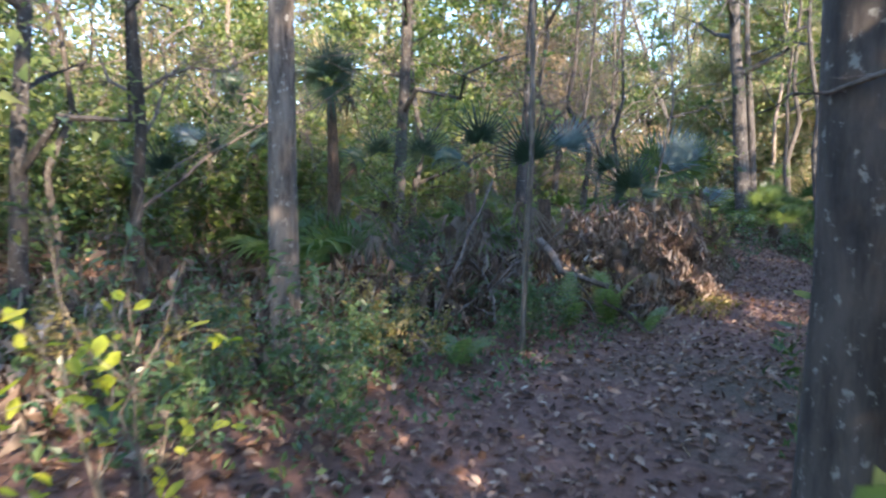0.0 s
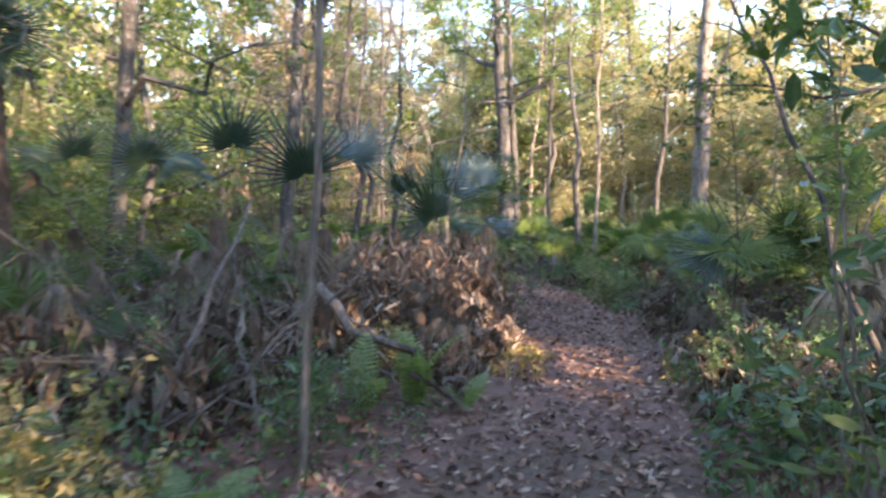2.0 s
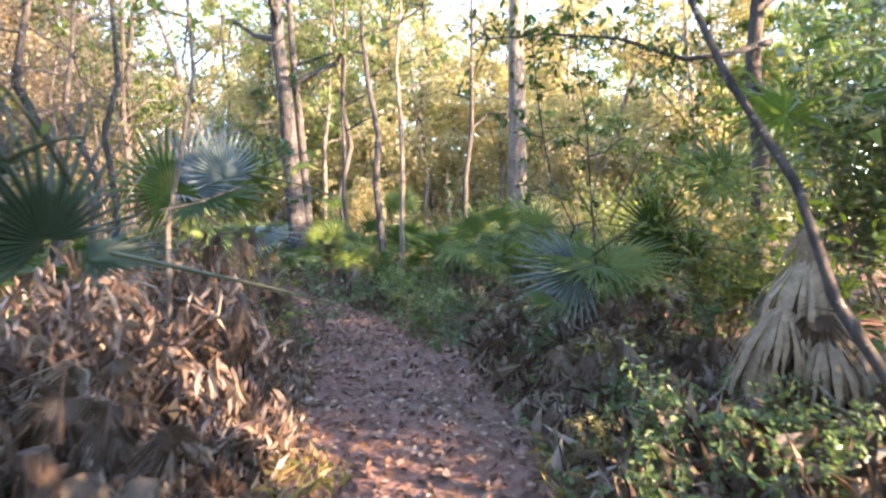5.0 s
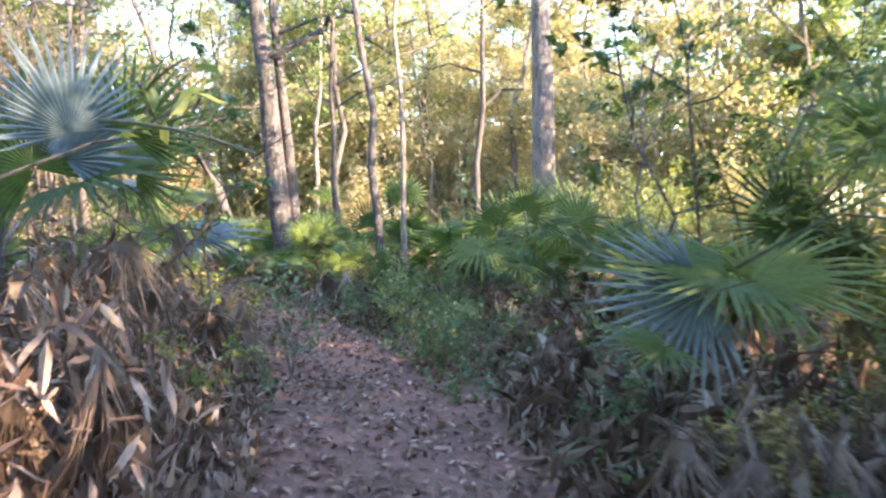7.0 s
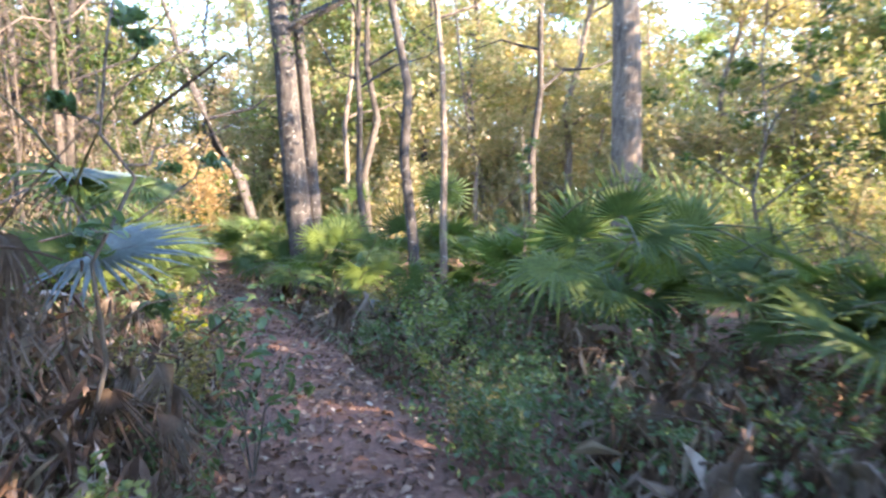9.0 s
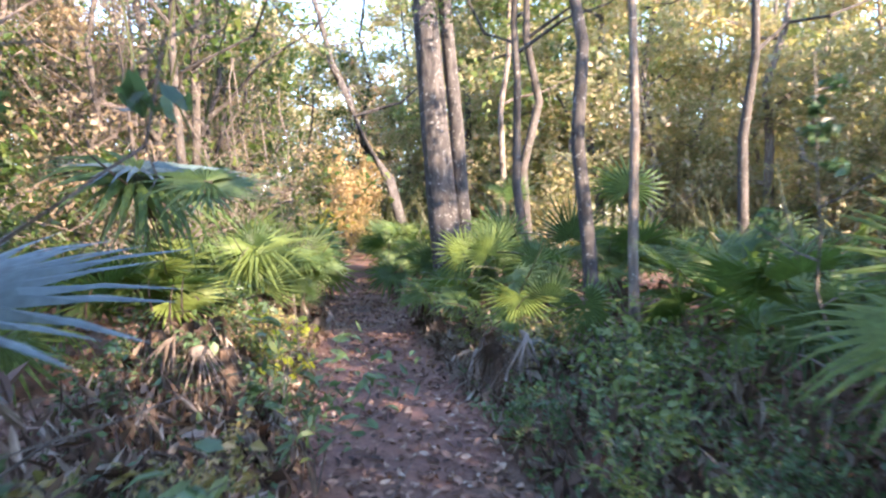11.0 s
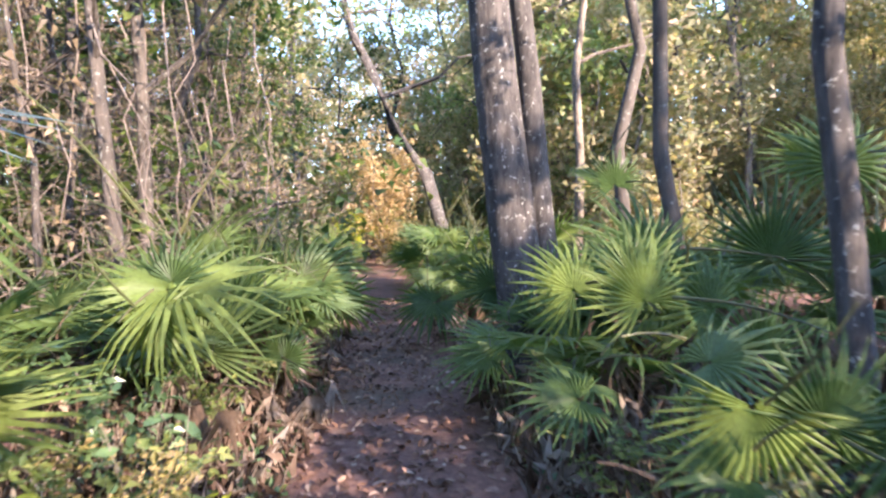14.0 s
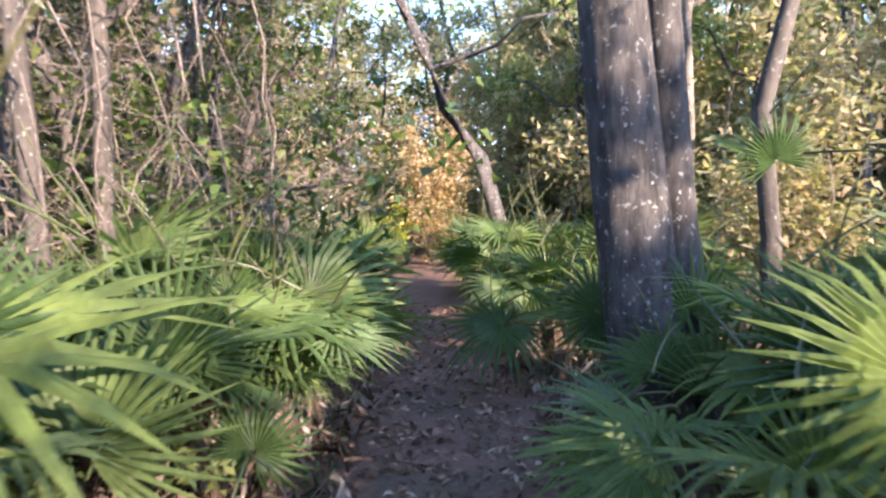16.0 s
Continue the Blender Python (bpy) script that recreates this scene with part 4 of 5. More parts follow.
fans(0.37, 8.55, 813, [
    ((-0.14, -0.08, 1.29), (-0.56, -0.07, 0.82), (0.02, -0.91, 0.41), 0.81, FANS),
    ((0.16, -0.26, 1.45), (0.27, -0.04, 0.96), (0.02, -0.91, 0.41), 0.74, FANS),
    ((-0.35, -0.50, 1.06), (-0.95, -0.31, -0.06), (0.01, -0.40, 0.92), 0.82, FANS),
    ((0.36, -0.16, 1.29), (0.93, -0.16, 0.34), (0.01, -0.40, 0.92), 0.80, FANS),
], "saw palmetto with broad stiff fans above dry fallen leaves", trunk=0.50)
fans(-2.47, 5.02, 814, [
    ((-0.06, -0.30, 1.78), (0.51, -0.04, 0.86), (0.02, -0.91, 0.41), 1.22, FANS_BLUE),
    ((-0.24, -0.31, 1.73), (-0.49, -0.06, 0.87), (0.02, -0.91, 0.41), 1.14, FANS),
    ((0.11, -0.40, 1.65), (0.93, -0.25, 0.26), (0.01, -0.40, 0.92), 1.12, FANS),
    ((0.21, 0.01, 1.71), (0.81, -0.15, 0.57), (0.02, -0.91, 0.41), 0.90, FANS),
], "saw palmetto with broad stiff fans above dry fallen leaves", trunk=1.12)
fans(1.15, 9.67, 815, [
    ((-0.05, -0.22, 1.28), (-0.66, -0.22, 0.71), (0.22, -0.89, 0.40), 1.23, FANS),
    ((0.17, -0.27, 1.32), (0.16, 0.09, 0.98), (0.22, -0.89, 0.40), 1.02, FANS),
], "saw palmetto with broad stiff fans above dry fallen leaves", trunk=0.50)
fans(0.51, 9.12, 816, [
    ((0.01, -0.25, 0.84), (-0.84, -0.54, 0.02), (0.09, -0.39, 0.92), 1.01, FANS),
    ((0.11, -0.23, 0.79), (0.78, -0.22, -0.58), (0.09, -0.39, 0.92), 0.84, FANS),
], "saw palmetto with broad stiff fans above dry fallen leaves", trunk=0.15)
fans(-3.73, 9.28, 817, [
    ((0.05, -0.24, 1.72), (-0.93, -0.32, 0.19), (0.09, -0.39, 0.92), 0.78, FANS),
    ((0.07, -0.24, 1.65), (1.00, 0.04, 0.00), (0.09, -0.39, 0.92), 0.78, FANS),
], "saw palmetto with broad stiff fans above dry fallen leaves", trunk=0.50)
fans(-2.66, 6.78, 818, [
    ((0.15, -0.27, 1.25), (1.00, -0.00, 0.09), (0.09, -0.39, 0.92), 1.01, FANS_BLUE),
    ((-0.04, -0.21, 1.26), (-0.89, -0.41, 0.19), (0.09, -0.39, 0.92), 0.79, FANS),
], "saw palmetto with broad stiff fans above dry fallen leaves", trunk=0.50)
fans(-5.04, 11.62, 819, [
    ((0.12, -0.19, 1.14), (0.98, 0.13, 0.15), (0.15, -0.37, 0.92), 1.11, FANS),
    ((0.07, -0.21, 1.15), (-0.78, -0.55, 0.29), (0.15, -0.37, 0.92), 0.83, FANS),
    ((0.05, -0.16, 1.19), (0.14, -0.05, 0.99), (0.33, -0.85, 0.40), 0.50, FANS),
    ((0.13, -0.36, 1.03), (0.25, -0.26, -0.93), (0.33, -0.85, 0.40), 0.59, FANS),
], "saw palmetto with fresh fans at the path edge", trunk=0.43)
fans(-4.72, 9.72, 820, [
    ((0.08, -0.21, 1.85), (0.97, 0.25, -0.04), (0.04, -0.11, 0.99), 1.45, FANS_BLUE),
    ((0.05, -0.22, 1.82), (0.90, 0.21, -0.38), (0.04, -0.11, 0.99), 1.50, FANS),
    ((0.09, -0.31, 1.75), (0.81, 0.12, -0.57), (0.04, -0.11, 0.99), 1.11, FANS),
    ((0.13, -0.20, 1.63), (0.23, -0.17, -0.96), (0.32, -0.86, 0.40), 0.75, FANS_DEAD),
], "saw palmetto with fresh fans at the path edge", trunk=0.50)
fans(-1.91, 11.58, 821, [
    ((-0.18, -0.36, 0.79), (0.13, -0.31, -0.94), (0.33, -0.85, 0.40), 0.73, FANS),
    ((0.36, -0.10, 0.69), (0.34, -0.27, -0.90), (0.33, -0.85, 0.40), 0.76, FANS),
], "saw palmetto with fresh fans at the path edge", trunk=0.15)
fans(-2.61, 12.89, 822, [
    ((0.04, -0.22, 1.24), (-0.61, -0.31, 0.73), (0.33, -0.85, 0.40), 0.80, FANS),
    ((0.14, -0.24, 1.13), (0.52, -0.05, -0.85), (0.33, -0.85, 0.40), 0.65, FANS),
], "saw palmetto with fresh fans at the path edge", trunk=0.49)
fans(-2.12, 13.01, 823, [
    ((0.24, 0.09, 1.20), (0.02, 0.01, 1.00), (0.33, -0.85, 0.40), 0.92, FANS),
    ((0.14, -0.41, 0.71), (-0.02, -0.11, 0.99), (0.33, -0.85, 0.40), 0.62, FANS),
    ((-0.10, -0.38, 0.95), (-0.72, -0.46, 0.52), (0.33, -0.85, 0.40), 0.69, FANS),
], "saw palmetto with fresh fans at the path edge", trunk=0.25)
fans(-1.49, 14.73, 824, [
    ((0.19, -0.30, 1.81), (0.40, 0.21, 0.89), (0.33, -0.85, 0.40), 0.90, FANS),
    ((-0.01, -0.16, 1.87), (-0.76, -0.38, 0.52), (0.33, -0.85, 0.40), 0.70, FANS),
], "saw palmetto with fresh fans at the path edge", trunk=0.50)
fans(-3.33, 16.00, 825, [
    ((0.19, -0.25, 1.78), (-0.23, -0.04, 0.97), (0.33, -0.85, 0.40), 0.70, FANS),
    ((-0.01, -0.22, 1.85), (-0.79, -0.50, 0.37), (0.15, -0.37, 0.92), 0.61, FANS),
], "saw palmetto with fresh fans at the path edge", trunk=0.50)
fans(-4.05, 14.86, 826, [
    ((-0.11, -0.20, 0.83), (-0.72, -0.46, 0.52), (0.33, -0.85, 0.40), 0.64, FANS),
    ((-0.08, -0.19, 0.82), (0.77, 0.05, -0.64), (0.33, -0.85, 0.40), 0.64, FANS),
    ((0.46, -0.30, 0.86), (-0.04, -0.07, 1.00), (0.33, -0.85, 0.40), 0.66, FANS),
], "saw palmetto with fresh fans at the path edge", trunk=0.15)
fans(-5.40, 12.18, 827, [
    ((0.16, -0.23, 0.69), (0.42, 0.15, 0.90), (0.40, -0.82, 0.40), 0.97, FANS),
    ((0.06, -0.22, 0.70), (-0.47, -0.29, 0.83), (0.40, -0.82, 0.40), 0.78, FANS),
], "large saw palmetto with spread green fans beside the path", trunk=0.15)
fans(-5.50, 12.67, 828, [
    ((0.10, -0.23, 0.90), (0.12, 0.00, 0.99), (0.40, -0.82, 0.40), 0.83, FANS),
    ((0.12, -0.22, 0.88), (0.96, 0.25, 0.08), (0.18, -0.36, 0.92), 0.72, FANS),
], "large saw palmetto with spread green fans beside the path", trunk=0.19)
fans(-5.13, 12.72, 829, [
    ((0.12, -0.22, 0.54), (0.36, 0.07, 0.93), (0.40, -0.82, 0.40), 0.45, FANS),
    ((0.09, -0.23, 0.56), (-0.49, -0.41, 0.77), (0.40, -0.82, 0.40), 0.38, FANS),
], "large saw palmetto with spread green fans beside the path", trunk=0.15)
fans(-2.99, 13.83, 830, [
    ((0.06, -0.19, 0.82), (-0.77, -0.52, 0.36), (0.40, -0.82, 0.40), 0.97, FANS),
    ((0.15, -0.26, 0.80), (0.04, -0.03, 1.00), (0.40, -0.82, 0.40), 0.90, FANS),
], "large saw palmetto with spread green fans beside the path", trunk=0.15)
fans(-3.20, 13.21, 831, [
    ((0.07, -0.25, 0.53), (-0.66, -0.72, 0.20), (0.18, -0.36, 0.92), 0.59, FANS),
    ((0.15, -0.20, 0.55), (0.68, 0.05, 0.74), (0.40, -0.82, 0.40), 0.59, FANS),
], "large saw palmetto with spread green fans beside the path", trunk=0.15)
fans(-4.46, 16.06, 832, [
    ((0.08, -0.24, 0.70), (-0.59, -0.47, 0.66), (0.40, -0.82, 0.40), 0.78, FANS),
    ((0.14, -0.21, 0.68), (0.68, -0.03, -0.73), (0.40, -0.82, 0.40), 0.64, FANS),
], "large saw palmetto with spread green fans beside the path", trunk=0.15)
fans(-7.64, 17.54, 833, [
    ((0.05, -0.25, 0.99), (-0.07, -0.20, 0.98), (0.40, -0.82, 0.40), 0.80, FANS),
    ((0.17, -0.20, 0.96), (0.91, 0.24, 0.33), (0.18, -0.36, 0.92), 0.75, FANS),
], "large saw palmetto with spread green fans beside the path", trunk=0.27)
fans(-7.36, 15.83, 834, [
    ((0.09, -0.07, 0.93), (-0.22, -0.27, 0.94), (0.40, -0.82, 0.40), 0.69, FANS),
    ((0.13, -0.38, 0.85), (0.91, 0.24, 0.33), (0.18, -0.36, 0.92), 0.74, FANS),
], "large saw palmetto with spread green fans beside the path", trunk=0.19)
fans(-5.94, 17.65, 835, [
    ((-0.00, -0.11, 1.25), (-0.72, -0.54, 0.44), (0.18, -0.36, 0.92), 0.80, FANS),
    ((0.22, -0.34, 1.13), (0.76, 0.19, 0.62), (0.18, -0.36, 0.92), 0.77, FANS),
], "large saw palmetto with spread green fans beside the path", trunk=0.49)

fans(-2.48, 11.85, 840, [
    ((-0.02, -0.15, 1.10), (-0.35, -0.10, 0.93), (0.45, -0.65, 0.60), 0.62, FANS),
    ((0.25, -0.20, 0.85), (0.70, -0.20, 0.40), (0.25, -0.55, 0.80), 0.58, FANS),
    ((-0.30, -0.25, 0.66), (-0.80, -0.40, 0.10), (0.10, -0.35, 0.93), 0.60, FANS),
], "saw palmetto with stiff green fans at the path edge", trunk=0.3)
fans(-2.92, 12.40, 841, [
    ((0.00, -0.15, 1.08), (-0.50, 0.00, 0.86), (0.35, -0.75, 0.55), 0.60, FANS),
    ((0.30, -0.05, 1.15), (0.35, 0.00, 0.93), (0.20, -0.88, 0.40), 0.60, FANS),
    ((0.10, -0.35, 0.62), (-0.30, -0.60, 0.20), (0.10, -0.40, 0.90), 0.55, FANS),
], "saw palmetto with stiff green fans at the path edge", trunk=0.3)
fans(-2.00, 11.25, 842, [
    ((-0.12, -0.10, 0.55), (-0.75, -0.40, 0.10), (0.10, -0.30, 0.95), 0.60, FANS),
    ((0.15, 0.05, 0.72), (0.30, 0.00, 0.95), (0.45, -0.65, 0.60), 0.60, FANS),
    ((-0.02, -0.20, 0.42), (0.10, -0.80, 0.05), (0.10, -0.20, 0.97), 0.50, FANS_BLUE),
], "low saw palmetto with spread fans by the path", trunk=0.2)

PR = np.random.default_rng(77)
for i, (x, y, h) in enumerate([(-3.55, 13.75, 0.45), (-3.0, 14.3, 0.7), (-4.75, 15.9, 0.5), (-3.1, 13.0, 0.5), (-2.4, 14.6, 0.8), (-5.2, 17.0, 0.6), (-2.0, 13.6, 0.8), (-1.4, 15.2, 0.8), (-0.4, 17.2, 0.9), (0.8, 16.6, 0.9), (-1.7, 17.6, 0.9)]):
    palmetto(x, y, 400 + i, 7, h, 0.55, 0.9, 1)
for i, (x, y) in enumerate(scatter(PR, 46, 1.5, 6.5, (-12, 3.5, 12.5, 22)) + scatter(PR, 12, 2.2, 5, (-2, 5, 5, 12)) + scatter(PR, 12, 3.2, 6, (-8, 4, -1, 6)) + scatter(PR, 10, 1.3, 3, (-9, -4, 12, 18)) + scatter(PR, 34, 0.95, 1.5, (-13, -4.3, 12.8, 26)) + scatter(PR, 10, 2.0, 5, (-9.5, -4.4, 8, 13))):
    palmetto(x, y, 500 + i, 7, PR.uniform(0.6, 1.0), 0.55, PR.uniform(0.8, 1.05), 1)
# dry palm skirt beside the leaning sapling
palmetto(2.15, 2.8, 450, 2, 1.5, 0.4, 0.8, 0, trunk=1.1)


L0 = np.random.default_rng(4)


def skirt(x, y, seed, top, n, spread, label):
    """A shaggy hanging skirt of dead fronds."""
    rng = np.random.default_rng(seed)
    base = new("dead_palm_skirt")
    base.location = (x, y, ground_z(x, y))
    tagged(base, label, "dead palm", "dead palm thatch")
    v, f = tube([(0, 0, -0.05), (0.02, 0.0, top * 0.3), (0, 0, top * 0.6)], [0.10, 0.08, 0.03], 8)
    part("stem", mesh_of("stem", v, f, M_FIBRE), base)
    for i in range(n):
        az = i * 2.4 + rng.uniform(-0.3, 0.3)
        k = (i + 0.5) / n
        rr = spread * rng.uniform(0.25, 0.6)
        hub = Vector((math.cos(az) * rr, math.sin(az) * rr, max(0.42, top * (1.0 - 0.55 * k))))
        frond(base, hub, (math.cos(az) * 0.7, math.sin(az) * 0.7, -rng.uniform(0.5, 1.9)), (math.cos(az) + rng.normal() * 0.4, math.sin(az) + rng.normal() * 0.4, 0.5), rng.uniform(0.6, 1.0), FANS_DEAD, rng, (0, 0, top * 0.58))
    return base


ob = skirt(2.16, 2.76, 451, 1.15, 5, 0.4, "dry brown palm skirt, fronds coloured as lit by low sun")
for i, (dx, dy, z, s) in enumerate([(0, 0, 1.36, 0.55), (-0.01, -0.04, 1.18, 1.0), (0.13, -0.05, 0.95, 0.9), (-0.18, -0.08, 0.86, 0.95), (0.02, -0.2, 0.70, 0.9), (0.26, -0.12, 0.66, 0.8), (-0.3, -0.05, 0.62, 0.8)]):
    part("dead_frond", UMBRELLAS[i % 3], ob).matrix_local = pose(dx, dy, z, L0.uniform(-12, 12), L0.uniform(-12, 12), 40 * i) @ Matrix.Scale(s, 4)
skirt(2.5, 2.2, 452, 0.8, 9, 0.35, "dry grey palm skirt at a sapling's foot")
skirt(-1.45, 1.2, 453, 0.6, 7, 0.5, "grey-brown dead palm leaves hanging over the path edge")
skirt(-1.9, 1.7, 454, 0.75, 7, 0.5, "grey-brown dead palm leaves in a thicket")
skirt(-2.9, -0.3, 455, 1.1, 8, 0.45, "brown dead palm leaves in a thicket")
skirt(-3.7, -0.9, 456, 1.2, 9, 0.4, "brown dead palm leaves in a thicket")
skirt(-2.3, 4.3, 457, 1.25, 8, 0.5, "tall mound of brown dead palm leaves")
skirt(-1.9, 3.4, 458, 0.9, 7, 0.5, "mound of brown dead palm leaves")
skirt(-2.5, 5.5, 459, 1.35, 8, 0.5, "tall mound of brown dead palm leaves")
skirt(-2.7, 3.2, 460, 1.2, 7, 0.5, "mound of brown dead palm leaves")
skirt(0.95, 3.6, 461, 0.5, 7, 0.5, "grey dead palm fronds under a green palmetto")
skirt(1.5, 3.2, 462, 0.6, 7, 0.5, "grey dead palm fronds under a green palmetto")
skirt(0.7, 5.6, 463, 0.5, 8, 0.5, "grey dead palm fronds under a green palmetto")
skirt(0.6, 6.8, 464, 0.5, 8, 0.5, "brown dead palm fronds in low growth")
skirt(-4.1, 9.4, 465, 0.7, 8, 0.45, "brown dead palm fronds on the path bank")
skirt(-2.2, 6.3, 466, 0.7, 8, 0.4, "pale dead palm fronds on the path bank")
skirt(-2.1, 10.5, 467, 0.6, 7, 0.35, "brown dead palm fronds under a drooping green fan")

# ---- dry debris, hanging blades ----
L = np.random.default_rng(9)


def debris(name, seed, n, box, lo, hi, top, size, mat, label, slim=0.13, droop=1.4, fall=1.5, kind="stuff", fine=True):
    rng = np.random.default_rng(seed)
    pts = []
    while len(pts) < n:
        x, y = rng.uniform(box[0], box[1]), rng.uniform(box[2], box[3])
        d = way_distance(x, y)
        if not lo <= d <= hi:
            continue
        lump = 0.55 + 0.45 * noise.noise((x * 1.3, y * 1.3, seed)) + 0.3 * noise.noise((x * 3.1, y * 3.1, seed))
        rise = min(1, (d - lo) / 0.8)
        pts.append((x, y, ground_z(x, y) + 0.04 + max(0.02, top * lump * rise) * rng.uniform(0, 1) ** fall))
    ob = new(name, leaf_soup(name, pts, size, mat, rng, droop, slim, 0.0, fine))
    tagged(ob, label, name.replace("_", " "), kind=kind)


debris("dry_palm_debris", 16, 1900, (-2.2, -0.6, 0.5, 3.0), 0.85, 4.2, 0.8, 0.22, M_STRAW, "grey-brown dead palm blades beside the path", fine=False)
debris("dry_palm_debris", 1, 3200, (-4.8, -2.0, -1.6, 3.0), 0.85, 4.2, 0.8, 0.26, M_STRAW, "grey-brown dead palm blades heaped in a thicket", fine=False)
debris("dry_palm_debris", 2, 8500, (-4.2, -0.8, 2.2, 7.2), 0.75, 3.2, 1.45, 0.185, M_BROWN, "brown dead leaves hanging in a tall mound", 0.22, fine=True)
debris("dry_palm_debris", 3, 5200, (0.1, 3.2, 0.5, 9.0), 0.8, 2.8, 0.55, 0.24, M_STRAW, "grey dead palm blades under green palmettos", fine=False)
debris("dry_palm_debris", 4, 3600, (-6.4, -2.3, 7.5, 13.0), 0.65, 2.2, 0.5, 0.2, M_STRAW, "brown dead blades along the path bank", fine=False)
debris("dry_palm_debris", 5, 2200, (-4.0, 0.5, 8.5, 13.5), 0.6, 2.2, 0.4, 0.2, M_STRAW, "brown dead blades under palmettos", fine=False)
debris("dry_palm_debris", 12, 3000, (-8.5, -1.0, 12.5, 18.5), 0.6, 2.6, 0.35, 0.2, M_STRAW, "brown dead blades under palmettos", fine=False)
debris("low_greenery", 13, 2600, (-8.5, -1.0, 12.5, 18.5), 0.7, 2.4, 0.35, 0.07, M_SHRUB, "low greenery around tree trunks")
debris("low_greenery", 6, 4600, (-2.6, 3.0, 5.6, 13.0), 0.6, 2.6, 0.5, 0.065, M_SHRUB, "dense low greenery beside the path", 0.55, 0.1, 1.0, fine=False)
debris("low_greenery", 7, 2600, (-7.5, -1.6, 4.0, 14.0), 0.65, 1.8, 0.55, 0.07, M_SHRUB, "low leafy greenery on the path bank", 0.55, 0.1, 1.0, fine=False)
debris("low_greenery", 8, 2200, (-4.5, -0.5, -4.5, 1.5), 0.9, 3.0, 0.5, 0.06, M_SHRUB, "sparse low greenery in leaf litter", 0.5, 0.1, 1.0, fine=False)
debris("low_greenery", 14, 3200, (-7, -1.6, -6, -1.5), 1.6, 6.0, 0.6, 0.08, M_SHRUB, "leafy low greenery on the forest floor", 0.5, 0.1, 1.0, fine=False)
debris("dry_palm_debris", 15, 2600, (-8, -1.9, -5, 0.0), 2.0, 7.0, 0.6, 0.22, M_STRAW, "grey dead blades on the forest floor", fine=False)
debris("low_greenery", 11, 3000, (0.3, 4.0, -2.5, 5.0), 0.75, 2.8, 0.45, 0.075, M_SHRUB, "low broad-leaved greenery beside the path", 0.6, 0.1, 1.0, fine=False)
debris("grass_tufts", 9, 200, (-1.2, -0.45, 1.2, 2.6), 0.38, 0.9, 0.05, 0.15, M_GRASS, "golden grass tufts at the path edge", 0.035, -0.7, 1.4)
debris("grass_tufts", 10, 200, (0.4, 1.3, 1.5, 2.7), 0.6, 1.3, 0.05, 0.16, M_GRASS, "yellow-green grass tufts at the path edge", 0.035, -0.7, 1.4)


# ---- fallen branches and twigs ----
def fallen_branch(a, b2, r, seed, twigs=5, label="pale dead branch lying in the thicket", name="dead_branch", spread=0.35):
    rng = np.random.default_rng(seed)
    pts = wander(rng, a, b2, 7, 0.04 * (Vector(b2) - Vector(a)).length)
    bag = Bag()
    bag.add(tube(pts, [r * (1 - 0.7 * i / 6) for i in range(7)], 6))
    ln = (Vector(b2) - Vector(a)).length
    for i in range(twigs):
        root = 6 * int(rng.integers(1, 6)) + int(rng.integers(6))
        s = bag.v[root].copy()
        e = s + (Vector(b2) - Vector(a)).normalized() * ln * 0.2 + Vector(rng.normal(size=3)) * spread * ln * 0.5
        e.z = max(e.z, 0.03)
        half = bag.twig(root, wander(rng, s, e, 4, 0.03 * ln), [r * 0.4, r * 0.3, r * 0.2, r * 0.1])
        for k in range(2):
            h = bag.v[half].copy()
            e2 = h + Vector(rng.normal(size=3)) * spread * ln * 0.25
            e2.z = max(e2.z, 0.03)
            bag.twig(half, [h, h.lerp(e2, 0.5), e2], [r * 0.2, r * 0.15, r * 0.07], 3)
    ob = new(name, mesh_of(name, bag.v, bag.f, M_TWIG, True))
    tagged(ob, label, "branch", "dead branches")
    return ob


fallen_branch((-2.2, -1.75, 0.0), (-2.2, -0.75, 1.5), 0.028, 1, 4, "pale bent dead trunk propped in the thicket")
fallen_branch((-2.35, -1.6, 0.02), (-1.5, -0.6, 1.05), 0.02, 2, 5)
fallen_branch((-2.15, 0.05, 0.86), (-0.88, -0.1, 0.10), 0.05, 3, 4, "thick dead branch sloping to the ground")
for i in range(30):
    x, y = L.uniform(-4.6, -1.3), L.uniform(-1.8, 1.6)
    a = L.uniform(0, 6.28)
    ln = L.uniform(0.8, 2.0)
    z = L.uniform(0.05, 0.7)
    x2, y2 = x + math.cos(a) * ln, y + math.sin(a) * ln
    if way_distance(x2, y2) < 0.9:
        x2, y2 = x - math.cos(a) * ln, y - math.sin(a) * ln
    fallen_branch((x, y, 0.02), (x2, y2, z + L.uniform(0.2, 0.9)), L.uniform(0.008, 0.016), 20 + i, 5, "thin dry branch tangled in dead palm leaves")
for i in range(12):
    x, y = L.uniform(-3.3, -1.6), L.uniform(2.8, 6.5)
    fallen_branch((x, y, 0.02), (x + L.normal() * 0.4, y + L.normal() * 0.5, L.uniform(0.7, 1.5)), 0.008, 60 + i, 5, "thin dry twig standing in dead leaves")
HB = np.random.default_rng(63)
for i in range(15):
    x, y = HB.uniform(-8.4, -5.7), HB.uniform(12.6, 15.0)
    fallen_branch((x, y, HB.uniform(2.4, 3.9)), (x + HB.uniform(-0.5, 0.9), y + HB.uniform(-0.6, 0.2), HB.uniform(0.7, 1.6)), 0.010, 80 + i, 9, "pale dead branch hanging from a dark tree", spread=0.5)
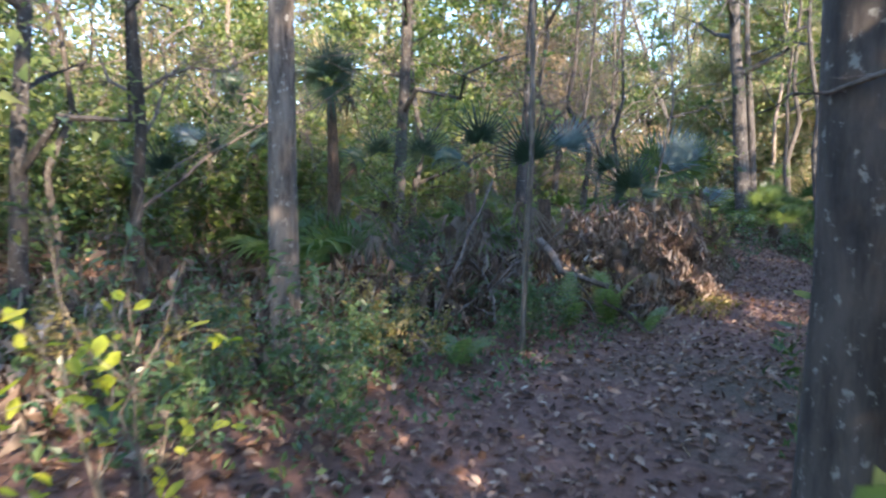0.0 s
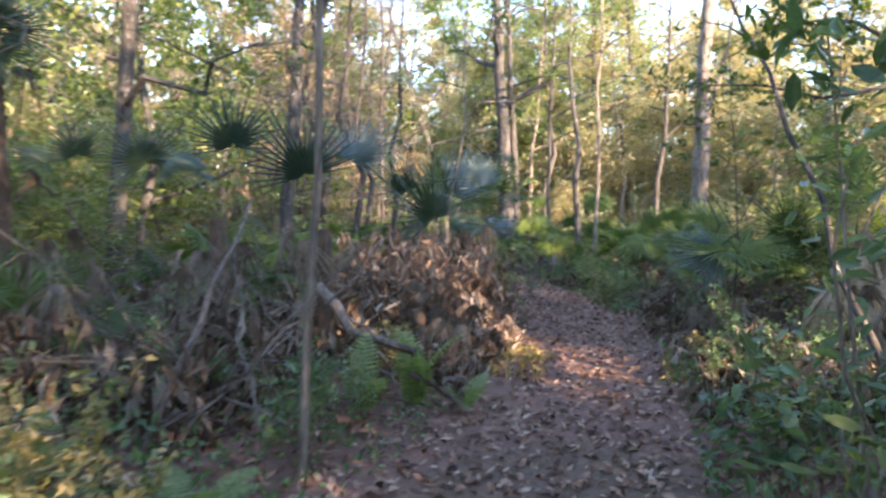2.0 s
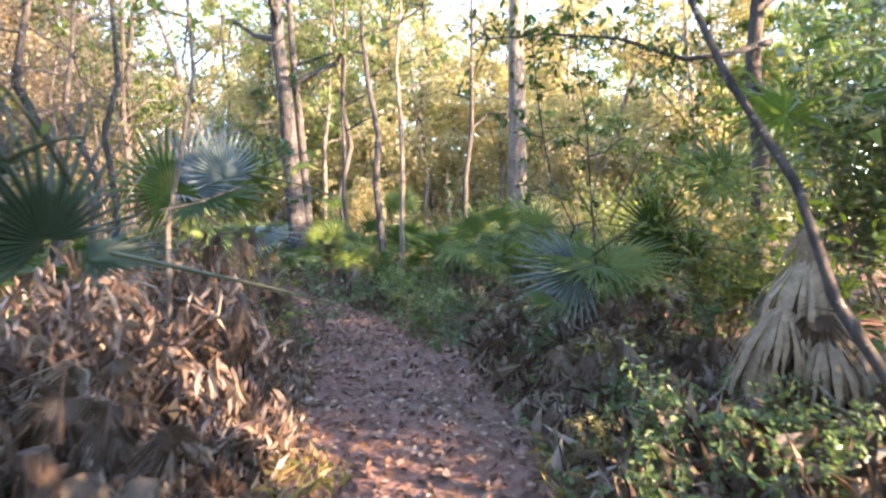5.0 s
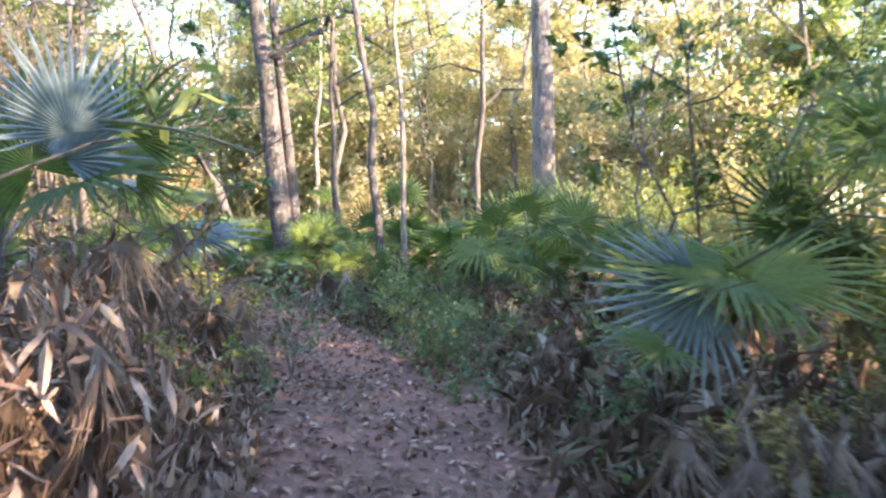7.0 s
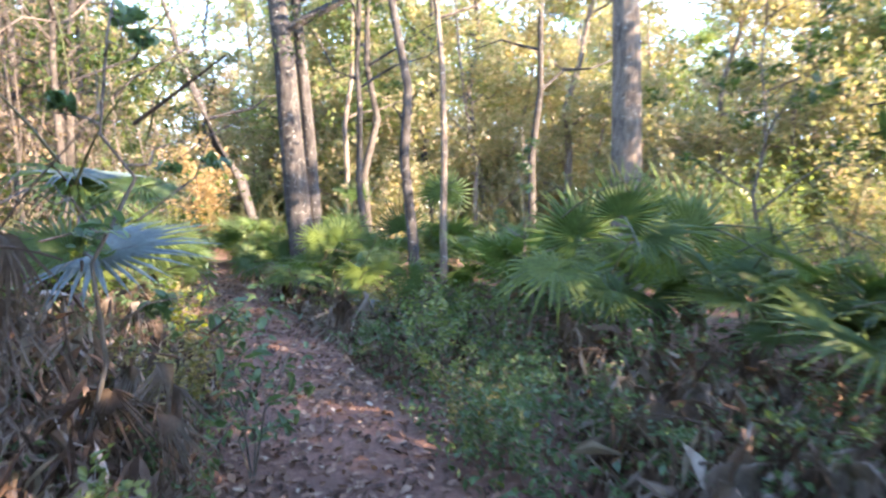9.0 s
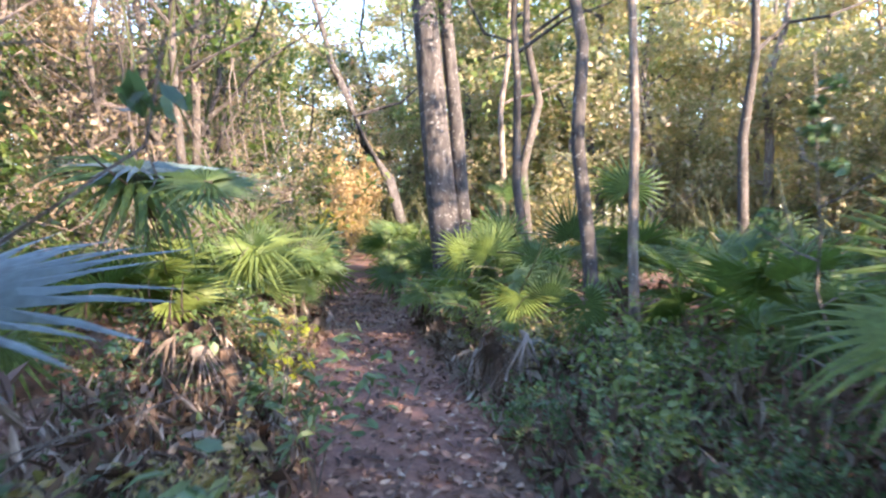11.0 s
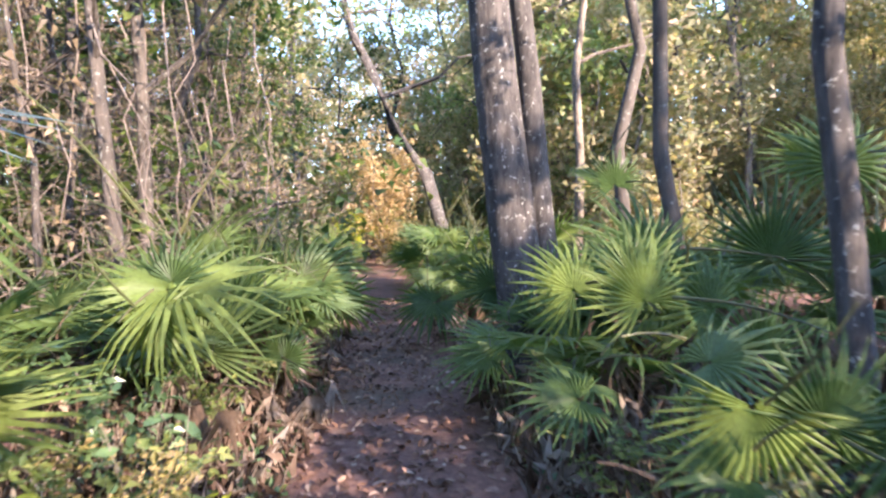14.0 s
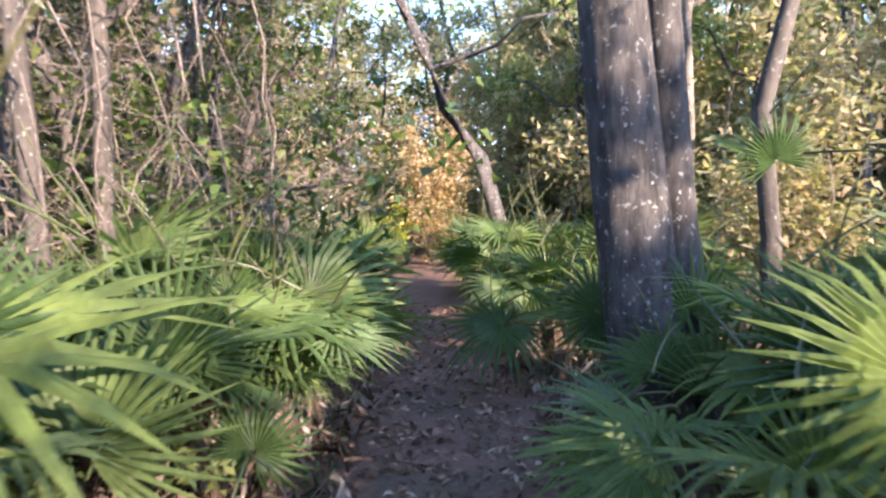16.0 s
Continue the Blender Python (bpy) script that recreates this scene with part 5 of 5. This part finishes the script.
for i in range(10):
    x, y = scatter(L, 1, 1.0, 2.4, (-7, 2, 3, 14))[0]
    fallen_branch((x, y, 0.02), (x + L.normal() * 0.3, y + L.normal() * 0.3, L.uniform(0.5, 1.1)), 0.006, 110 + i, 4, "thin dry twig standing in low growth")
# branch across the view by the dark trunk
fallen_branch((1.2, -3.5, 1.82), (0.72, -3.1, 1.75), 0.011, 140, 2, "thin bare branch reaching from a dark trunk", spread=0.1)


# ---- ferns ----
def fern_mesh(seed, length=0.55, pairs=17):
    rng = np.random.default_rng(seed)
    bag = Bag()
    pts = [Vector((0, length * t, length * (0.75 * t - 0.62 * t * t))) for t in np.linspace(0, 1, pairs + 3)]
    bag.add(tube(pts, [0.003 * (1 - 0.7 * i / len(pts)) for i in range(len(pts))], 4))
    for i in range(2, pairs + 2):
        t = i / (pairs + 2)
        ln = length * 0.27 * math.sin(math.pi * min(0.95, 0.12 + 0.86 * t)) ** 0.8 * rng.uniform(0.9, 1.1)
        w = length / pairs * 0.36
        p, fwd = pts[i], (pts[i] - pts[i - 1]).normalized()
        for s in (-1, 1):
            d = Vector((s, 0.25, -0.12)).normalized()
            n0 = p - fwd * w
            n1 = p + fwd * w
            tip = p + d * ln + Vector((0, 0, -0.12 * ln))
            mid = p + d * ln * 0.5
            bag.add(([n0, mid - fwd * w * 0.9, tip, mid + fwd * w * 0.9, n1], [(0, 1, 3, 4), (1, 2, 3)]))
    return mesh_of("fern_frond", bag.v, bag.f, M_FERN)


FERNS = [fern_mesh(i, 0.5 + 0.08 * i) for i in range(3)]


def fern(x, y, seed, n=6, s=1.0, lift=5):
    rng = np.random.default_rng(seed)
    base = new("fern")
    base.location = (x, y, ground_z(x, y))
    tagged(base, "light green fern with feathery fronds", "fern", "ferns")
    for i in range(n):
        ob = part("fern_frond", FERNS[int(rng.integers(3))], base)
        ob.matrix_local = pose(0, 0, 0.01, rng.uniform(lift, lift + 35), rng.uniform(-10, 10), i * 360 / n + rng.uniform(-20, 20)) @ Matrix.Scale(s * rng.uniform(0.8, 1.1), 4)


fern(-1.32, 0.02, 1, 5, 1.1, 42)
fern(-1.55, -0.35, 8, 3, 0.8, 35)
fern(-1.0, 0.15, 2, 3, 0.6, 20)
fern(-2.6, -1.9, 3, 5, 0.75)
fern(-1.5, -2.2, 4, 5, 0.6)
fern(-2.3, -2.3, 5, 5, 0.7)
fern(1.75, 2.0, 6, 5, 0.9)
fern(1.7, 2.6, 7, 6, 1.0)

# ---- leaf litter ----
pts = []
while len(pts) < 38000:
    x, y = L.uniform(-11, 4), L.uniform(-6.5, 20)
    d = way_distance(x, y)
    if d > 4.5 or L.uniform() < (d - 1.0) / 4 or L.uniform() < max(0, y - 9) / 18:
        continue
    pts.append((x, y, ground_z(x, y) + 0.010 + L.uniform(0, 0.02)))
ob = new("leaf_litter", leaf_soup("leaf_litter", pts, 0.062, M_LITTER, L, 0.0, 0.62, 0.62, True))
tagged(ob, "fallen brown leaves strewn over the path", "leaf litter", kind="stuff")

# ---- leaves and small plants over the wider forest floor ----
G = np.random.default_rng(12)


def floor_cover(name, n, size, mat, top, label, slim, flat, keep):
    pts = []
    while len(pts) < n:
        x, y = G.uniform(-24, 16), G.uniform(-12, 34)
        if way_distance(x, y) < keep or noise.noise((x * 0.35, y * 0.35, size * 50)) < -0.12:
            continue
        pts.append((x, y, ground_z(x, y) + 0.02 + top * G.uniform(0, 1) ** 1.6))
    ob = new(name, leaf_soup(name, pts, size, mat, G, 0.0, slim, flat))
    tagged(ob, label, name.replace("_", " "), kind="stuff")


floor_cover("leaf_litter", 26000, 0.13, M_LITTER, 0.03, "fallen brown leaves over the forest floor", 0.62, 0.7, 1.5)
floor_cover("forest_herbs", 16000, 0.16, M_SHRUB, 0.45, "scattered green herbs on the forest floor", 0.5, 0.3, 3.0)

# ---- distant woods ----
W = np.random.default_rng(31)


def far_woods(n, lo, hi, near, deep, tall, size, mat, label):
    """A belt of woods far off between two bearings: layered crowns with an uneven top."""
    ang, rad = W.uniform(radians(lo), radians(hi), n), W.uniform(near, deep, n)
    low_side = np.clip((np.cos(ang + radians(25)) - 0.55) / 0.25, 0, 1)
    hh = tall * (1 + 0.12 * np.sin(ang * 7 + near) + 0.10 * np.sin(ang * 23 + 1) + 0.08 * np.sin(ang * 61)) * (1 - 0.5 * low_side)
    cc = np.stack([np.cos(ang) * rad, 8 + np.sin(ang) * rad, hh * W.uniform(0, 1, n) ** 0.95], 1)
    ob = new("distant_woods", leaf_soup("distant_woods", cc, size, mat, W, 0.2, 0.6, 0.2, far=True))
    tagged(ob, label, "woods", kind="stuff")


far_woods(26000, 175, 415, 46, 66, 19, 0.9, M_GOLD, "golden woods far behind the walker")
far_woods(60000, 55, 175, 40, 56, 13, 0.42, M_GOLD, "hazy golden woods far behind the trees")
far_woods(60000, 55, 175, 58, 80, 25, 0.60, M_LIME, "pale green woods far behind the trees")
